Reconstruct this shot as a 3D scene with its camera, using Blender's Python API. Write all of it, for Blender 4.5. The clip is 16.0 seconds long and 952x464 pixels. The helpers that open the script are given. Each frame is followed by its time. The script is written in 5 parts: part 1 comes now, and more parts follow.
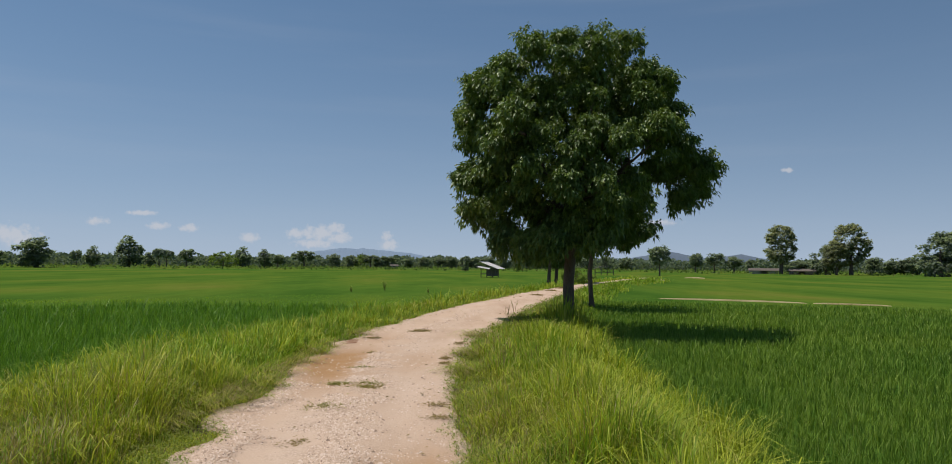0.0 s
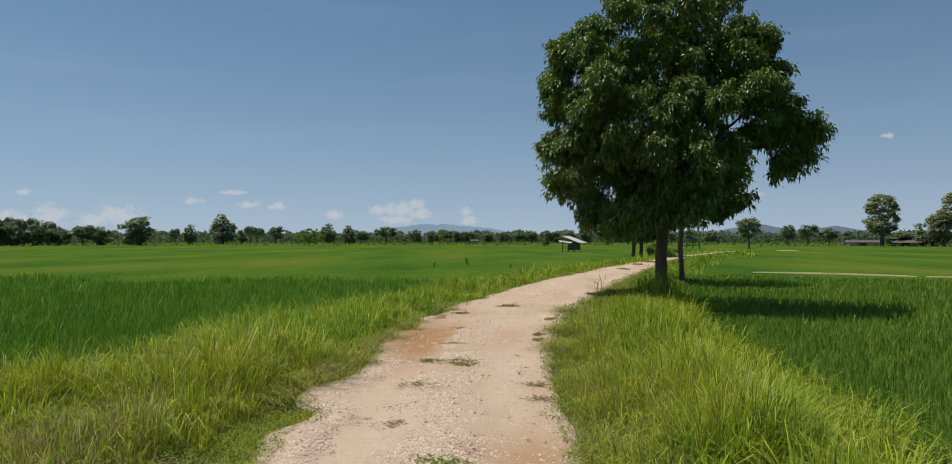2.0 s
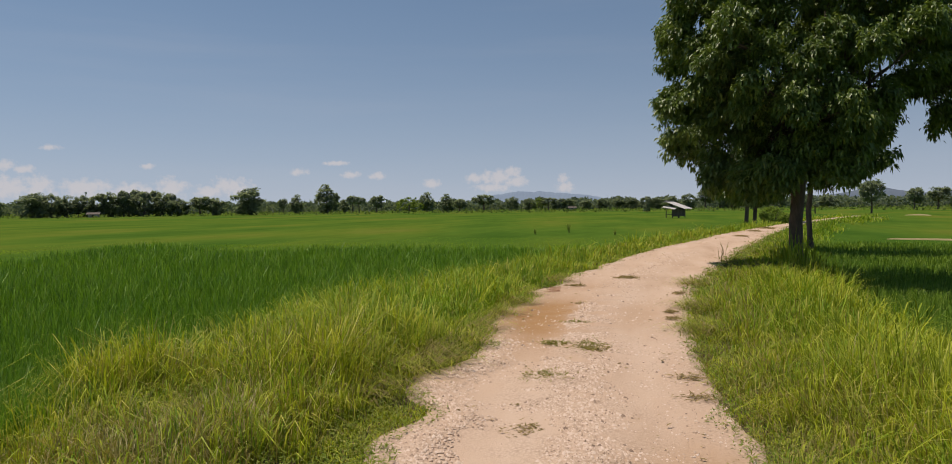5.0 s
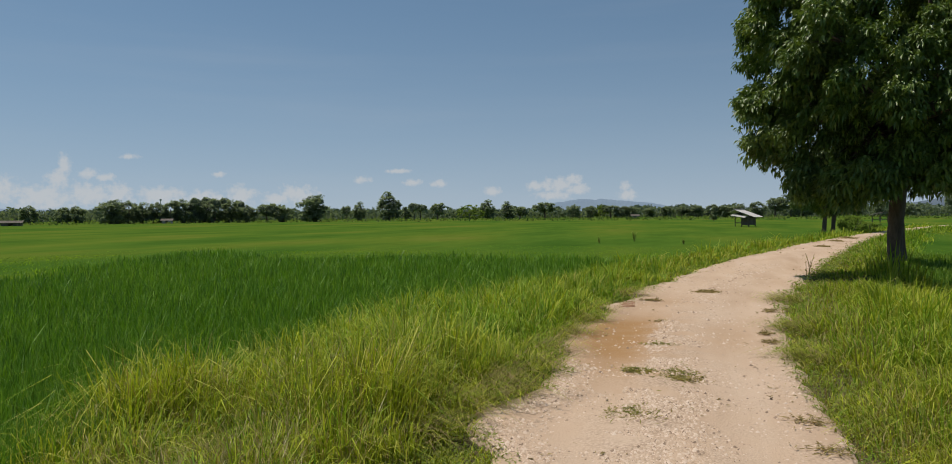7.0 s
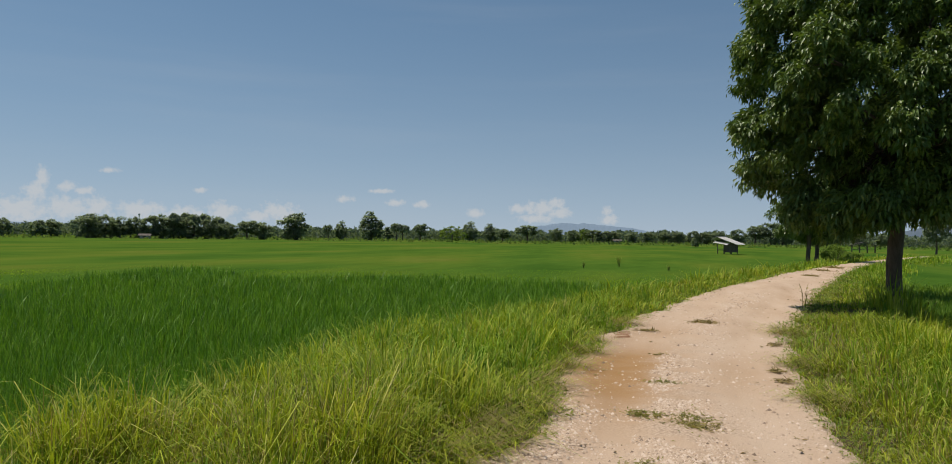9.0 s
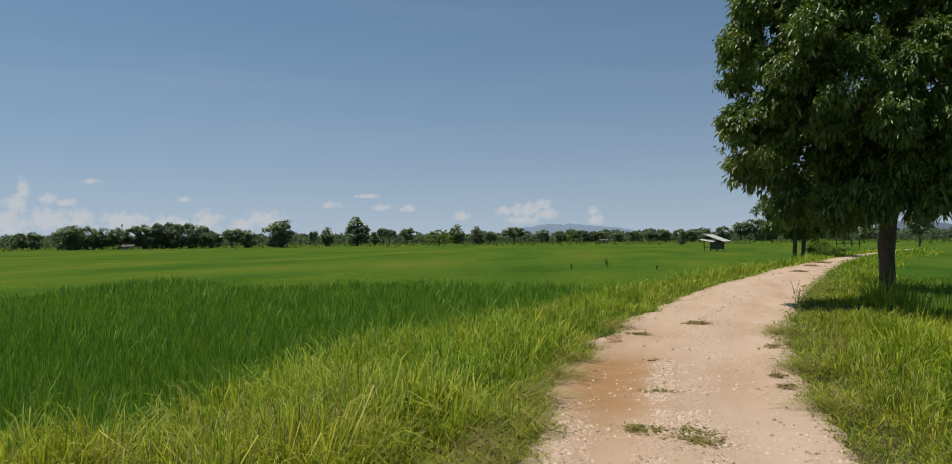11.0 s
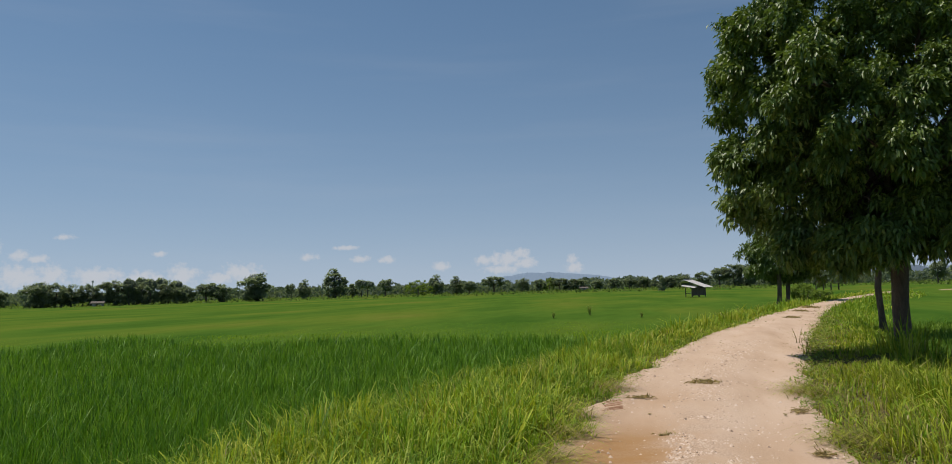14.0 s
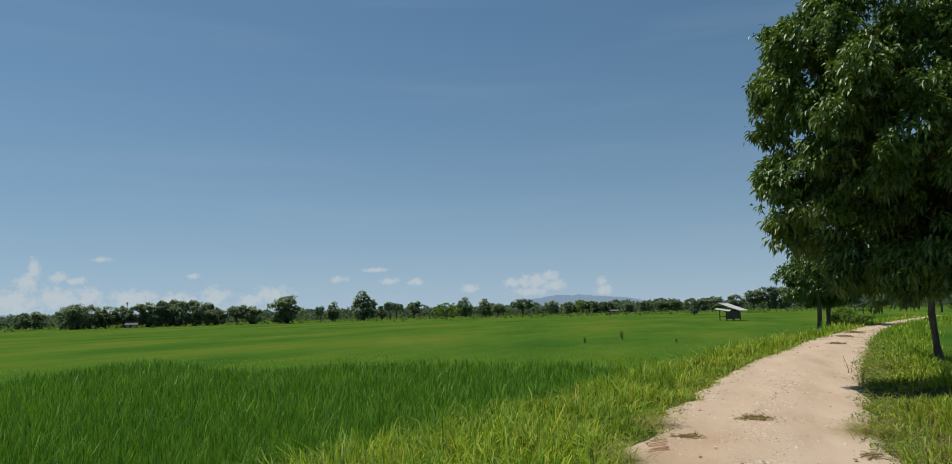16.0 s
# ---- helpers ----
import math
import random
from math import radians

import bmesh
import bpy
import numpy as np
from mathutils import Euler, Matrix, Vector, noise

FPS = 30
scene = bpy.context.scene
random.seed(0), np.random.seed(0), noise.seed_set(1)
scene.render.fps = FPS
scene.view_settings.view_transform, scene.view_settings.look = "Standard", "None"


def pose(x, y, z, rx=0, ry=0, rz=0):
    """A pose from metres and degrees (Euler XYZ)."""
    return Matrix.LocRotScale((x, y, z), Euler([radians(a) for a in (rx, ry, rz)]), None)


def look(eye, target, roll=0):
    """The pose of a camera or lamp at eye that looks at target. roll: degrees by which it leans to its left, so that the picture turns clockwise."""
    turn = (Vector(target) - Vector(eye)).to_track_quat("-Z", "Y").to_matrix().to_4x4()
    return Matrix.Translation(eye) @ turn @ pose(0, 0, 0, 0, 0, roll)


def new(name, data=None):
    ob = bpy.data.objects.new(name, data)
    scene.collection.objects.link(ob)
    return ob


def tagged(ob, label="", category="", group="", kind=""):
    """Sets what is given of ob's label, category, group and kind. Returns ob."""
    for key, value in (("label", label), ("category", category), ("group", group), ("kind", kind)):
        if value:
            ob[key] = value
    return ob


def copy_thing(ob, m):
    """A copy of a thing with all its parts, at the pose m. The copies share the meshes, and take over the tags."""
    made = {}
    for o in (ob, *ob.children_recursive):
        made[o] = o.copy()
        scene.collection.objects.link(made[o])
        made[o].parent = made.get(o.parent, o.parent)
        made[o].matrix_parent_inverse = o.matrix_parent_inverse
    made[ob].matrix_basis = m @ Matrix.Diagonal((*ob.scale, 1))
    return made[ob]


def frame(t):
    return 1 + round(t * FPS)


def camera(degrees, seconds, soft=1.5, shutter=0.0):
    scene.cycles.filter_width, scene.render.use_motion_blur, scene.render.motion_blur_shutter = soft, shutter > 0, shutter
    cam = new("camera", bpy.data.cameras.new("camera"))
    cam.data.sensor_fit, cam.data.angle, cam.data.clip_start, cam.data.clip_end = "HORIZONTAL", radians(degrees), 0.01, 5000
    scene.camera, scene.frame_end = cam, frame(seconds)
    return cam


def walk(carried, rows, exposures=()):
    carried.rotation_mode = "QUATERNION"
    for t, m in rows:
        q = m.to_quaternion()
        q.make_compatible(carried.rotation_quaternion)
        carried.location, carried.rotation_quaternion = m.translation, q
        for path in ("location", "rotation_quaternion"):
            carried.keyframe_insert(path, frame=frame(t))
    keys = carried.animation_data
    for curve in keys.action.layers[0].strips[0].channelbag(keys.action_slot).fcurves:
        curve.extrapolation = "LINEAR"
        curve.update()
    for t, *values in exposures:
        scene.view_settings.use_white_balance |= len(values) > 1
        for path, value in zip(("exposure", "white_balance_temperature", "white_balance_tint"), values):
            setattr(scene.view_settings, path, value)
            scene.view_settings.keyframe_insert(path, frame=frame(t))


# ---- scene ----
cam = camera(68.10, 16.0, soft=0.9)
PATH = [
    (0.0, 0.000, 0.000, 1.636, 92.61, 0.54, -0.00),
    (0.5, 0.007, 0.144, 1.628, 91.41, 0.81, -4.10),
    (1.0, -0.050, 0.244, 1.632, 91.35, 0.42, -4.03),
    (1.5, -0.173, 0.338, 1.614, 91.34, 0.54, 0.28),
    (2.0, -0.220, 0.507, 1.600, 90.53, 0.01, 6.43),
    (2.5, -0.237, 0.711, 1.592, 90.46, 0.84, 10.93),
    (3.0, -0.311, 0.907, 1.587, 88.87, 0.14, 12.28),
    (5.5, -0.829, 1.799, 1.564, 87.23, -0.36, 14.64),
    (6.0, -0.938, 2.011, 1.550, 85.27, -0.18, 15.21),
    (6.5, -0.980, 2.234, 1.574, 88.93, 0.15, 17.42),
    (7.0, -1.037, 2.458, 1.565, 88.58, -0.39, 19.19),
    (7.5, -1.192, 2.656, 1.559, 89.54, -0.78, 17.37),
    (8.0, -1.292, 2.840, 1.532, 88.26, -0.58, 16.80),
    (8.5, -1.318, 3.021, 1.548, 90.25, -0.87, 16.20),
    (9.0, -1.354, 3.151, 1.555, 90.36, 0.84, 17.75),
    (11.5, -1.490, 3.741, 1.601, 90.81, -1.54, 15.68),
    (12.0, -1.561, 3.940, 1.625, 93.08, -1.82, 14.42),
    (12.5, -1.631, 4.194, 1.622, 91.91, -1.35, 14.07),
    (13.0, -1.648, 4.472, 1.624, 94.32, 0.48, 14.91),
    (13.5, -1.679, 4.758, 1.594, 91.38, 0.12, 15.23),
    (14.0, -1.793, 5.044, 1.594, 94.60, -1.55, 14.92),
    (14.5, -1.857, 5.275, 1.603, 93.81, -2.25, 15.46),
    (15.0, -1.804, 5.430, 1.618, 95.73, 0.05, 16.78),
    (15.5, -1.847, 5.560, 1.627, 94.02, -0.30, 18.58),
    (16.0, -1.991, 5.698, 1.658, 96.46, -1.43, 17.21),
]
# the camera's own exposure and white balance drift along the way
EXPOSURES = [
    (0.0, 0.08, 6400, 16),
    (0.5, 0.08, 6100, 10),
    (1.0, 0.08, 5650, 4),
    (1.5, 0.08, 5950, 6),
    (2.0, 0.08, 6400, 11),
    (2.5, 0.08, 6500, 12),
    (3.0, 0.08, 6850, 16),
    (5.5, 0.08, 7000, 21),
    (6.0, 0.08, 6900, 21),
    (6.5, 0.08, 6900, 22),
    (7.0, 0.01, 6650, 12),
    (7.5, 0.08, 6500, 12),
    (8.0, 0.05, 6550, 10),
    (8.5, 0.08, 6400, 8),
    (9.0, 0.06, 6650, 12),
    (11.5, 0.08, 6650, 13),
    (12.0, 0.08, 6550, 10),
    (12.5, 0.08, 6650, 12),
    (13.0, 0.08, 6600, 14),
    (13.5, 0.08, 6700, 12),
    (14.0, 0.08, 6550, 15),
    (14.5, 0.08, 6300, 8),
    (15.0, 0.08, 6300, 8),
    (15.5, 0.08, 6300, 8),
    (16.0, 0.08, 6300, 6),
]
walk(cam, [(t, pose(x, y, z, rx, 0, rz) @ pose(0, 0, 0, 0, 0, roll)) for t, x, y, z, rx, roll, rz in PATH], EXPOSURES)

# ---- sky, sun and exposure ----
SUN_DIR = Vector((-2.05, 0.45, 5.0)).normalized()
SUN_STRENGTH, SKY_STRENGTH, CLOUD_STRENGTH = 3.85, 0.0725, 0.56
SKY_TINT = (0.885, 1.055, 0.99, 1.0)
HAZE, HAZE_FALL = (5.6, 6.6, 7.75, 1.0), 7.6

sun_data = bpy.data.lights.new("sun", "SUN")
sun_data.energy, sun_data.angle, sun_data.color = SUN_STRENGTH, radians(0.53), (1.0, 0.95, 0.86)
sun_lamp = new("sun", sun_data)
sun_lamp.matrix_world = look(SUN_DIR * 100, (0, 0, 0))

# bearing, height, half width, half height of each cloud, in degrees
CLOUDS = [
    (-33.4, 1.7, 1.9, 0.9), (-35.0, 1.3, 1.5, 0.6), (-28.4, 2.85, 0.9, 0.36), (-25.4, 3.55, 1.3, 0.22), (-24.3, 2.65, 1.0, 0.33),
    (-22.2, 2.55, 0.75, 0.42), (-17.9, 1.9, 0.8, 0.5), (-14.3, 2.25, 1.0, 0.5), (-12.6, 2.35, 1.8, 0.75), (-11.3, 2.75, 0.9, 0.55),
    (-11.0, 2.0, 1.3, 0.55), (-13.0, 1.5, 2.0, 0.4), (-7.2, 2.2, 0.5, 0.5), (-7.1, 1.5, 0.9, 0.5), (23.9, 7.2, 0.45, 0.22),
]
CLOUDS_WEST = [
    (-49.4, 3.7, 0.5, 1.0), (-49.8, 2.6, 0.9, 1.0), (-48.0, 3.1, 0.8, 0.45), (-46.8, 2.85, 0.9, 0.35), (-50.8, 1.4, 2.6, 1.1),
    (-47.8, 1.6, 2.0, 1.1), (-46.0, 1.7, 1.2, 1.0), (-43.2, 1.5, 2.2, 0.9), (-40.3, 1.3, 2.2, 0.8), (-37.6, 1.6, 1.4, 1.0),
    (-39.2, 3.2, 0.7, 0.25), (-53.5, 1.9, 2.0, 1.2), (-57.0, 2.2, 2.6, 1.4), (-45.3, 4.4, 0.8, 0.25), (14.5, 3.4, 2.0, 0.3),
]


def node(tree, kind, **settings):
    n = tree.nodes.new(kind)
    for key, value in settings.items():
        setattr(n, key, value)
    return n


def make_world():
    world = bpy.data.worlds.new("daylight")
    world.use_nodes = True
    scene.world = world
    t = world.node_tree
    t.nodes.clear()
    link = t.links.new
    out = node(t, "ShaderNodeOutputWorld")
    sky = node(t, "ShaderNodeTexSky", sky_type="NISHITA", sun_disc=False, sun_elevation=math.asin(SUN_DIR.z),
               sun_rotation=math.atan2(SUN_DIR.x, SUN_DIR.y) % (2 * math.pi), altitude=300.0, air_density=1.0, dust_density=0.4, ozone_density=4.0)
    clear = node(t, "ShaderNodeBackground")
    clear.inputs["Strength"].default_value = SKY_STRENGTH
    coord = node(t, "ShaderNodeTexCoord")
    xyz = node(t, "ShaderNodeSeparateXYZ")
    link(coord.outputs["Generated"], xyz.inputs[0])
    # humid air: the low sky stays blue-grey instead of turning yellow
    lifted = node(t, "ShaderNodeMath", operation="MULTIPLY_ADD")
    lifted.inputs[1].default_value, lifted.inputs[2].default_value = 0.86, 0.12
    link(xyz.outputs[2], lifted.inputs[0])
    way = node(t, "ShaderNodeCombineXYZ")
    link(xyz.outputs[0], way.inputs[0]), link(xyz.outputs[1], way.inputs[1]), link(lifted.outputs[0], way.inputs[2])
    straight = node(t, "ShaderNodeVectorMath", operation="NORMALIZE")
    link(way.outputs[0], straight.inputs[0]), link(straight.outputs[0], sky.inputs["Vector"])
    tint = node(t, "ShaderNodeMix", data_type="RGBA", blend_type="MULTIPLY")
    tint.inputs[0].default_value, tint.inputs[7].default_value = 1.0, SKY_TINT
    link(sky.outputs[0], tint.inputs[6])
    # pale haze thickening towards the horizon, all the way round
    deep = node(t, "ShaderNodeMath", operation="MULTIPLY")
    deep.inputs[1].default_value = -HAZE_FALL
    up = node(t, "ShaderNodeMath", operation="ABSOLUTE")
    link(xyz.outputs[2], up.inputs[0]), link(up.outputs[0], deep.inputs[0])
    fade = node(t, "ShaderNodeMath", operation="EXPONENT")
    link(deep.outputs[0], fade.inputs[0])
    part_haze = node(t, "ShaderNodeMath", operation="MULTIPLY")
    part_haze.inputs[1].default_value = 0.8
    link(fade.outputs[0], part_haze.inputs[0])
    hazy = node(t, "ShaderNodeMix", data_type="RGBA")
    hazy.inputs[7].default_value = HAZE
    link(part_haze.outputs[0], hazy.inputs[0]), link(tint.outputs[2], hazy.inputs[6]), link(hazy.outputs[2], clear.inputs["Color"])
    bearing = node(t, "ShaderNodeMath", operation="ARCTAN2")
    link(xyz.outputs[0], bearing.inputs[0]), link(xyz.outputs[1], bearing.inputs[1])
    height = node(t, "ShaderNodeMath", operation="ARCSINE")
    link(xyz.outputs[2], height.inputs[0])
    both = node(t, "ShaderNodeCombineXYZ")
    link(bearing.outputs[0], both.inputs[0]), link(height.outputs[0], both.inputs[1])
    degrees_v = node(t, "ShaderNodeVectorMath", operation="SCALE")
    degrees_v.inputs["Scale"].default_value = 180 / math.pi
    link(both.outputs[0], degrees_v.inputs[0])
    last = None
    for az, el, w, h in CLOUDS + CLOUDS_WEST:
        m = node(t, "ShaderNodeMapping")
        m.inputs["Location"].default_value = (-az / w * 0.75, -el / h * 0.75, 0)
        m.inputs["Scale"].default_value = (0.75 / w, 0.75 / h, 1)
        g = node(t, "ShaderNodeTexGradient", gradient_type="SPHERICAL")
        link(degrees_v.outputs[0], m.inputs[0]), link(m.outputs[0], g.inputs[0])
        if last is None:
            last = g.outputs[1]
        else:
            top = node(t, "ShaderNodeMath", operation="MAXIMUM")
            link(last, top.inputs[0]), link(g.outputs[1], top.inputs[1])
            last = top.outputs[0]
    fluff = node(t, "ShaderNodeTexNoise")
    fluff.inputs["Scale"].default_value, fluff.inputs["Detail"].default_value, fluff.inputs["Roughness"].default_value = 1.9, 8, 0.62
    link(degrees_v.outputs[0], fluff.inputs["Vector"])
    k = node(t, "ShaderNodeMath", operation="MULTIPLY_ADD")
    k.inputs[1].default_value, k.inputs[2].default_value = 1.7, -0.85
    link(fluff.outputs[0], k.inputs[0])
    add = node(t, "ShaderNodeMath", operation="ADD")
    gate = node(t, "ShaderNodeMath", operation="MULTIPLY", use_clamp=True)
    gate.inputs[1].default_value = 5.0
    link(last, gate.inputs[0])
    ruffle = node(t, "ShaderNodeMath", operation="MULTIPLY")
    link(gate.outputs[0], ruffle.inputs[0]), link(k.outputs[0], ruffle.inputs[1])
    link(last, add.inputs[0]), link(ruffle.outputs[0], add.inputs[1])
    edge = node(t, "ShaderNodeMapRange", interpolation_type="SMOOTHSTEP")
    edge.inputs["From Min"].default_value, edge.inputs["From Max"].default_value, edge.inputs["To Max"].default_value = 0.20, 0.85, 0.66
    link(add.outputs[0], edge.inputs["Value"])
    # thin high veil
    veil_map = node(t, "ShaderNodeMapping")
    veil_map.inputs["Rotation"].default_value, veil_map.inputs["Scale"].default_value = (0, 0, 0.12), (0.03, 0.32, 1)
    veil = node(t, "ShaderNodeTexNoise")
    veil.inputs["Scale"].default_value, veil.inputs["Detail"].default_value = 1.0, 5
    link(degrees_v.outputs[0], veil_map.inputs[0]), link(veil_map.outputs[0], veil.inputs["Vector"])
    thin = node(t, "ShaderNodeMapRange", interpolation_type="SMOOTHSTEP")
    thin.inputs["From Min"].default_value, thin.inputs["From Max"].default_value, thin.inputs["To Max"].default_value = 0.45, 0.9, 0.10
    link(veil.outputs[0], thin.inputs["Value"])
    cover = node(t, "ShaderNodeMath", operation="MAXIMUM")
    link(edge.outputs[0], cover.inputs[0]), link(thin.outputs[0], cover.inputs[1])
    white = node(t, "ShaderNodeBackground")
    white.inputs["Color"].default_value, white.inputs["Strength"].default_value = (0.95, 0.985, 1.0, 1), CLOUD_STRENGTH
    mix = node(t, "ShaderNodeMixShader")
    link(cover.outputs[0], mix.inputs[0]), link(clear.outputs[0], mix.inputs[1]), link(white.outputs[0], mix.inputs[2])
    link(mix.outputs[0], out.inputs[0])


make_world()

# ---- materials ----


def material(name):
    m = bpy.data.materials.new(name)
    m.use_nodes = True
    m.node_tree.nodes.clear()
    return m, m.node_tree, m.node_tree.links.new


def ramp(tree, stops):
    r = node(tree, "ShaderNodeValToRGB")
    while len(r.color_ramp.elements) < len(stops):
        r.color_ramp.elements.new(0.5)
    for e, (p, c) in zip(r.color_ramp.elements, stops):
        e.position, e.color = p, (*c, 1)
    return r


def noise_tex(tree, link, vector, scale, detail=4.0, rough=0.55):
    n = node(tree, "ShaderNodeTexNoise")
    n.inputs["Scale"].default_value, n.inputs["Detail"].default_value, n.inputs["Roughness"].default_value = scale, detail, rough
    link(vector, n.inputs["Vector"])
    return n.outputs[0]


def mix_color(tree, link, factor, a, b, kind="MIX"):
    m = node(tree, "ShaderNodeMix", data_type="RGBA", blend_type=kind)
    for value, key in ((factor, 0), (a, 6), (b, 7)):
        if isinstance(value, bpy.types.NodeSocket):
            link(value, m.inputs[key])
        elif key == 0:
            m.inputs[0].default_value = value
        else:
            m.inputs[key].default_value = (*value, 1)
    return m.outputs[2]


def leaf_material(name, stops, patch_stops, patch_scale, translucent=0.35, rough=0.5, patch_mix=0.5, gloss=0.4, stretch=(1, 1, 1)):
    """Foliage: each leaf or blade its own tint, patches at field scale, light through the leaf."""
    m, t, link = material(name)
    out = node(t, "ShaderNodeOutputMaterial")
    geo, coord = node(t, "ShaderNodeNewGeometry"), node(t, "ShaderNodeTexCoord")
    own = ramp(t, stops)
    link(geo.outputs["Random Per Island"], own.inputs[0])
    patch = ramp(t, patch_stops)
    drawn = node(t, "ShaderNodeMapping")
    drawn.inputs["Scale"].default_value = stretch
    link(coord.outputs["Object"], drawn.inputs[0])
    link(noise_tex(t, link, drawn.outputs[0], patch_scale, 3.0), patch.inputs[0])
    col = mix_color(t, link, patch_mix, own.outputs[0], patch.outputs[0])
    p = node(t, "ShaderNodeBsdfPrincipled")
    p.inputs["Roughness"].default_value, p.inputs["Specular IOR Level"].default_value = rough, gloss
    tr = node(t, "ShaderNodeBsdfTranslucent")
    mix = node(t, "ShaderNodeMixShader")
    mix.inputs[0].default_value = translucent
    warm = mix_color(t, link, 1.0, col, (1.0, 1.0, 0.55), "MULTIPLY")
    link(col, p.inputs["Base Color"]), link(warm, tr.inputs["Color"])
    link(p.outputs[0], mix.inputs[1]), link(tr.outputs[0], mix.inputs[2]), link(mix.outputs[0], out.inputs[0])
    return m


def rough_material(name, stops, scale, fine_scale, bump=0.3, rough=0.9, stretch=(1, 1, 1), fine_mix=0.4, distance=0.02):
    """Earth, bark, wood, metal: colour at two scales with fine relief."""
    m, t, link = material(name)
    out, coord = node(t, "ShaderNodeOutputMaterial"), node(t, "ShaderNodeTexCoord")
    mp = node(t, "ShaderNodeMapping")
    mp.inputs["Scale"].default_value = stretch
    link(coord.outputs["Object"], mp.inputs[0])
    big, fine = noise_tex(t, link, mp.outputs[0], scale, 5.0), noise_tex(t, link, mp.outputs[0], fine_scale, 6.0, 0.7)
    r = ramp(t, stops)
    both = node(t, "ShaderNodeMix", data_type="FLOAT")
    both.inputs[0].default_value = fine_mix
    link(big, both.inputs[2]), link(fine, both.inputs[3]), link(both.outputs[0], r.inputs[0])
    p = node(t, "ShaderNodeBsdfPrincipled")
    p.inputs["Roughness"].default_value = rough
    p.inputs["Specular IOR Level"].default_value = 0.25
    b = node(t, "ShaderNodeBump")
    b.inputs["Strength"].default_value, b.inputs["Distance"].default_value = bump, distance
    link(fine, b.inputs["Height"]), link(b.outputs[0], p.inputs["Normal"])
    link(r.outputs[0], p.inputs["Base Color"]), link(p.outputs[0], out.inputs[0])
    return m


M_VERGE = leaf_material("verge_grass_blades", [(0.0, (0.07, 0.12, 0.014)), (0.35, (0.24, 0.32, 0.026)), (0.8, (0.50, 0.55, 0.052)), (1.0, (0.66, 0.57, 0.19))],
                        [(0.28, (0.12, 0.20, 0.018)), (0.5, (0.31, 0.38, 0.030)), (0.72, (0.50, 0.50, 0.038))], 0.9, 0.36, 0.6, 0.35, 0.12)
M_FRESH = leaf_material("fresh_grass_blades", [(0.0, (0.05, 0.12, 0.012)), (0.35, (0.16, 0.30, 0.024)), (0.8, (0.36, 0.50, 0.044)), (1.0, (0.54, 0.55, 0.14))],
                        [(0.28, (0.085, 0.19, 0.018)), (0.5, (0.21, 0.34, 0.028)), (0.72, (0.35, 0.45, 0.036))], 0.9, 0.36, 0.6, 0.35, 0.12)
M_HERB = leaf_material("low_herb_leaves", [(0.0, (0.12, 0.21, 0.03)), (0.6, (0.20, 0.30, 0.045)), (1.0, (0.38, 0.34, 0.12))],
                       [(0.3, (0.15, 0.28, 0.03)), (0.7, (0.36, 0.35, 0.09))], 1.2, 0.4, 0.7, 0.5, 0.1)
M_RICE = leaf_material("rice_blades", [(0.0, (0.05, 0.12, 0.010)), (0.5, (0.155, 0.335, 0.028)), (0.8, (0.245, 0.445, 0.040)), (1.0, (0.40, 0.56, 0.13))],
                       [(0.3, (0.065, 0.19, 0.018)), (0.7, (0.20, 0.34, 0.022))], 0.35, 0.26, 0.5, 0.32, 0.2)
M_YOUNGRICE = leaf_material("young_rice_blades", [(0.0, (0.085, 0.17, 0.024)), (0.55, (0.18, 0.31, 0.042)), (0.88, (0.27, 0.40, 0.055)), (1.0, (0.42, 0.50, 0.15))],
                            [(0.3, (0.095, 0.20, 0.026)), (0.7, (0.24, 0.33, 0.040))], 0.25, 0.30, 0.6, 0.4, 0.1)
M_FARFIELD = leaf_material("meadow_blades", [(0.0, (0.15, 0.27, 0.030)), (1.0, (0.21, 0.33, 0.036))],
                           [(0.28, (0.12, 0.25, 0.030)), (0.48, (0.17, 0.29, 0.032)), (0.62, (0.22, 0.32, 0.036)), (0.80, (0.25, 0.235, 0.045))], 0.10, 0.6, 0.8, 0.75, 0.0, (1, 0.3, 1))
M_TREE = leaf_material("mango_leaves", [(0.0, (0.08, 0.135, 0.042)), (0.6, (0.112, 0.185, 0.042)), (0.9, (0.18, 0.265, 0.040)), (1.0, (0.31, 0.36, 0.07))],
                       [(0.38, (0.08, 0.14, 0.036)), (0.70, (0.20, 0.27, 0.040))], 1.3, 0.26, 0.45, 0.5, 0.5)
# far trees: pale blue-grey distance haze is mixed into the leaf colours
M_FARTREE = leaf_material("hazed_woodland_leaves", [(0.0, (0.17, 0.22, 0.185)), (1.0, (0.29, 0.345, 0.27))],
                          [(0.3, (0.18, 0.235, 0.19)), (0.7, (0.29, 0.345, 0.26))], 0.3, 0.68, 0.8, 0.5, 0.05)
M_LIGHTTREE = leaf_material("bright_bush_leaves", [(0.0, (0.14, 0.22, 0.055)), (1.0, (0.26, 0.35, 0.08))],
                            [(0.3, (0.14, 0.22, 0.055)), (0.7, (0.25, 0.33, 0.075))], 0.4, 0.5, 0.8, 0.5, 0.05)
M_SCRUB = leaf_material("field_edge_growth", [(0.0, (0.12, 0.18, 0.05)), (1.0, (0.19, 0.26, 0.07))], [(0.3, (0.12, 0.18, 0.05)), (0.7, (0.19, 0.25, 0.065))], 0.08, 0.45, 0.8, 0.5, 0.05)
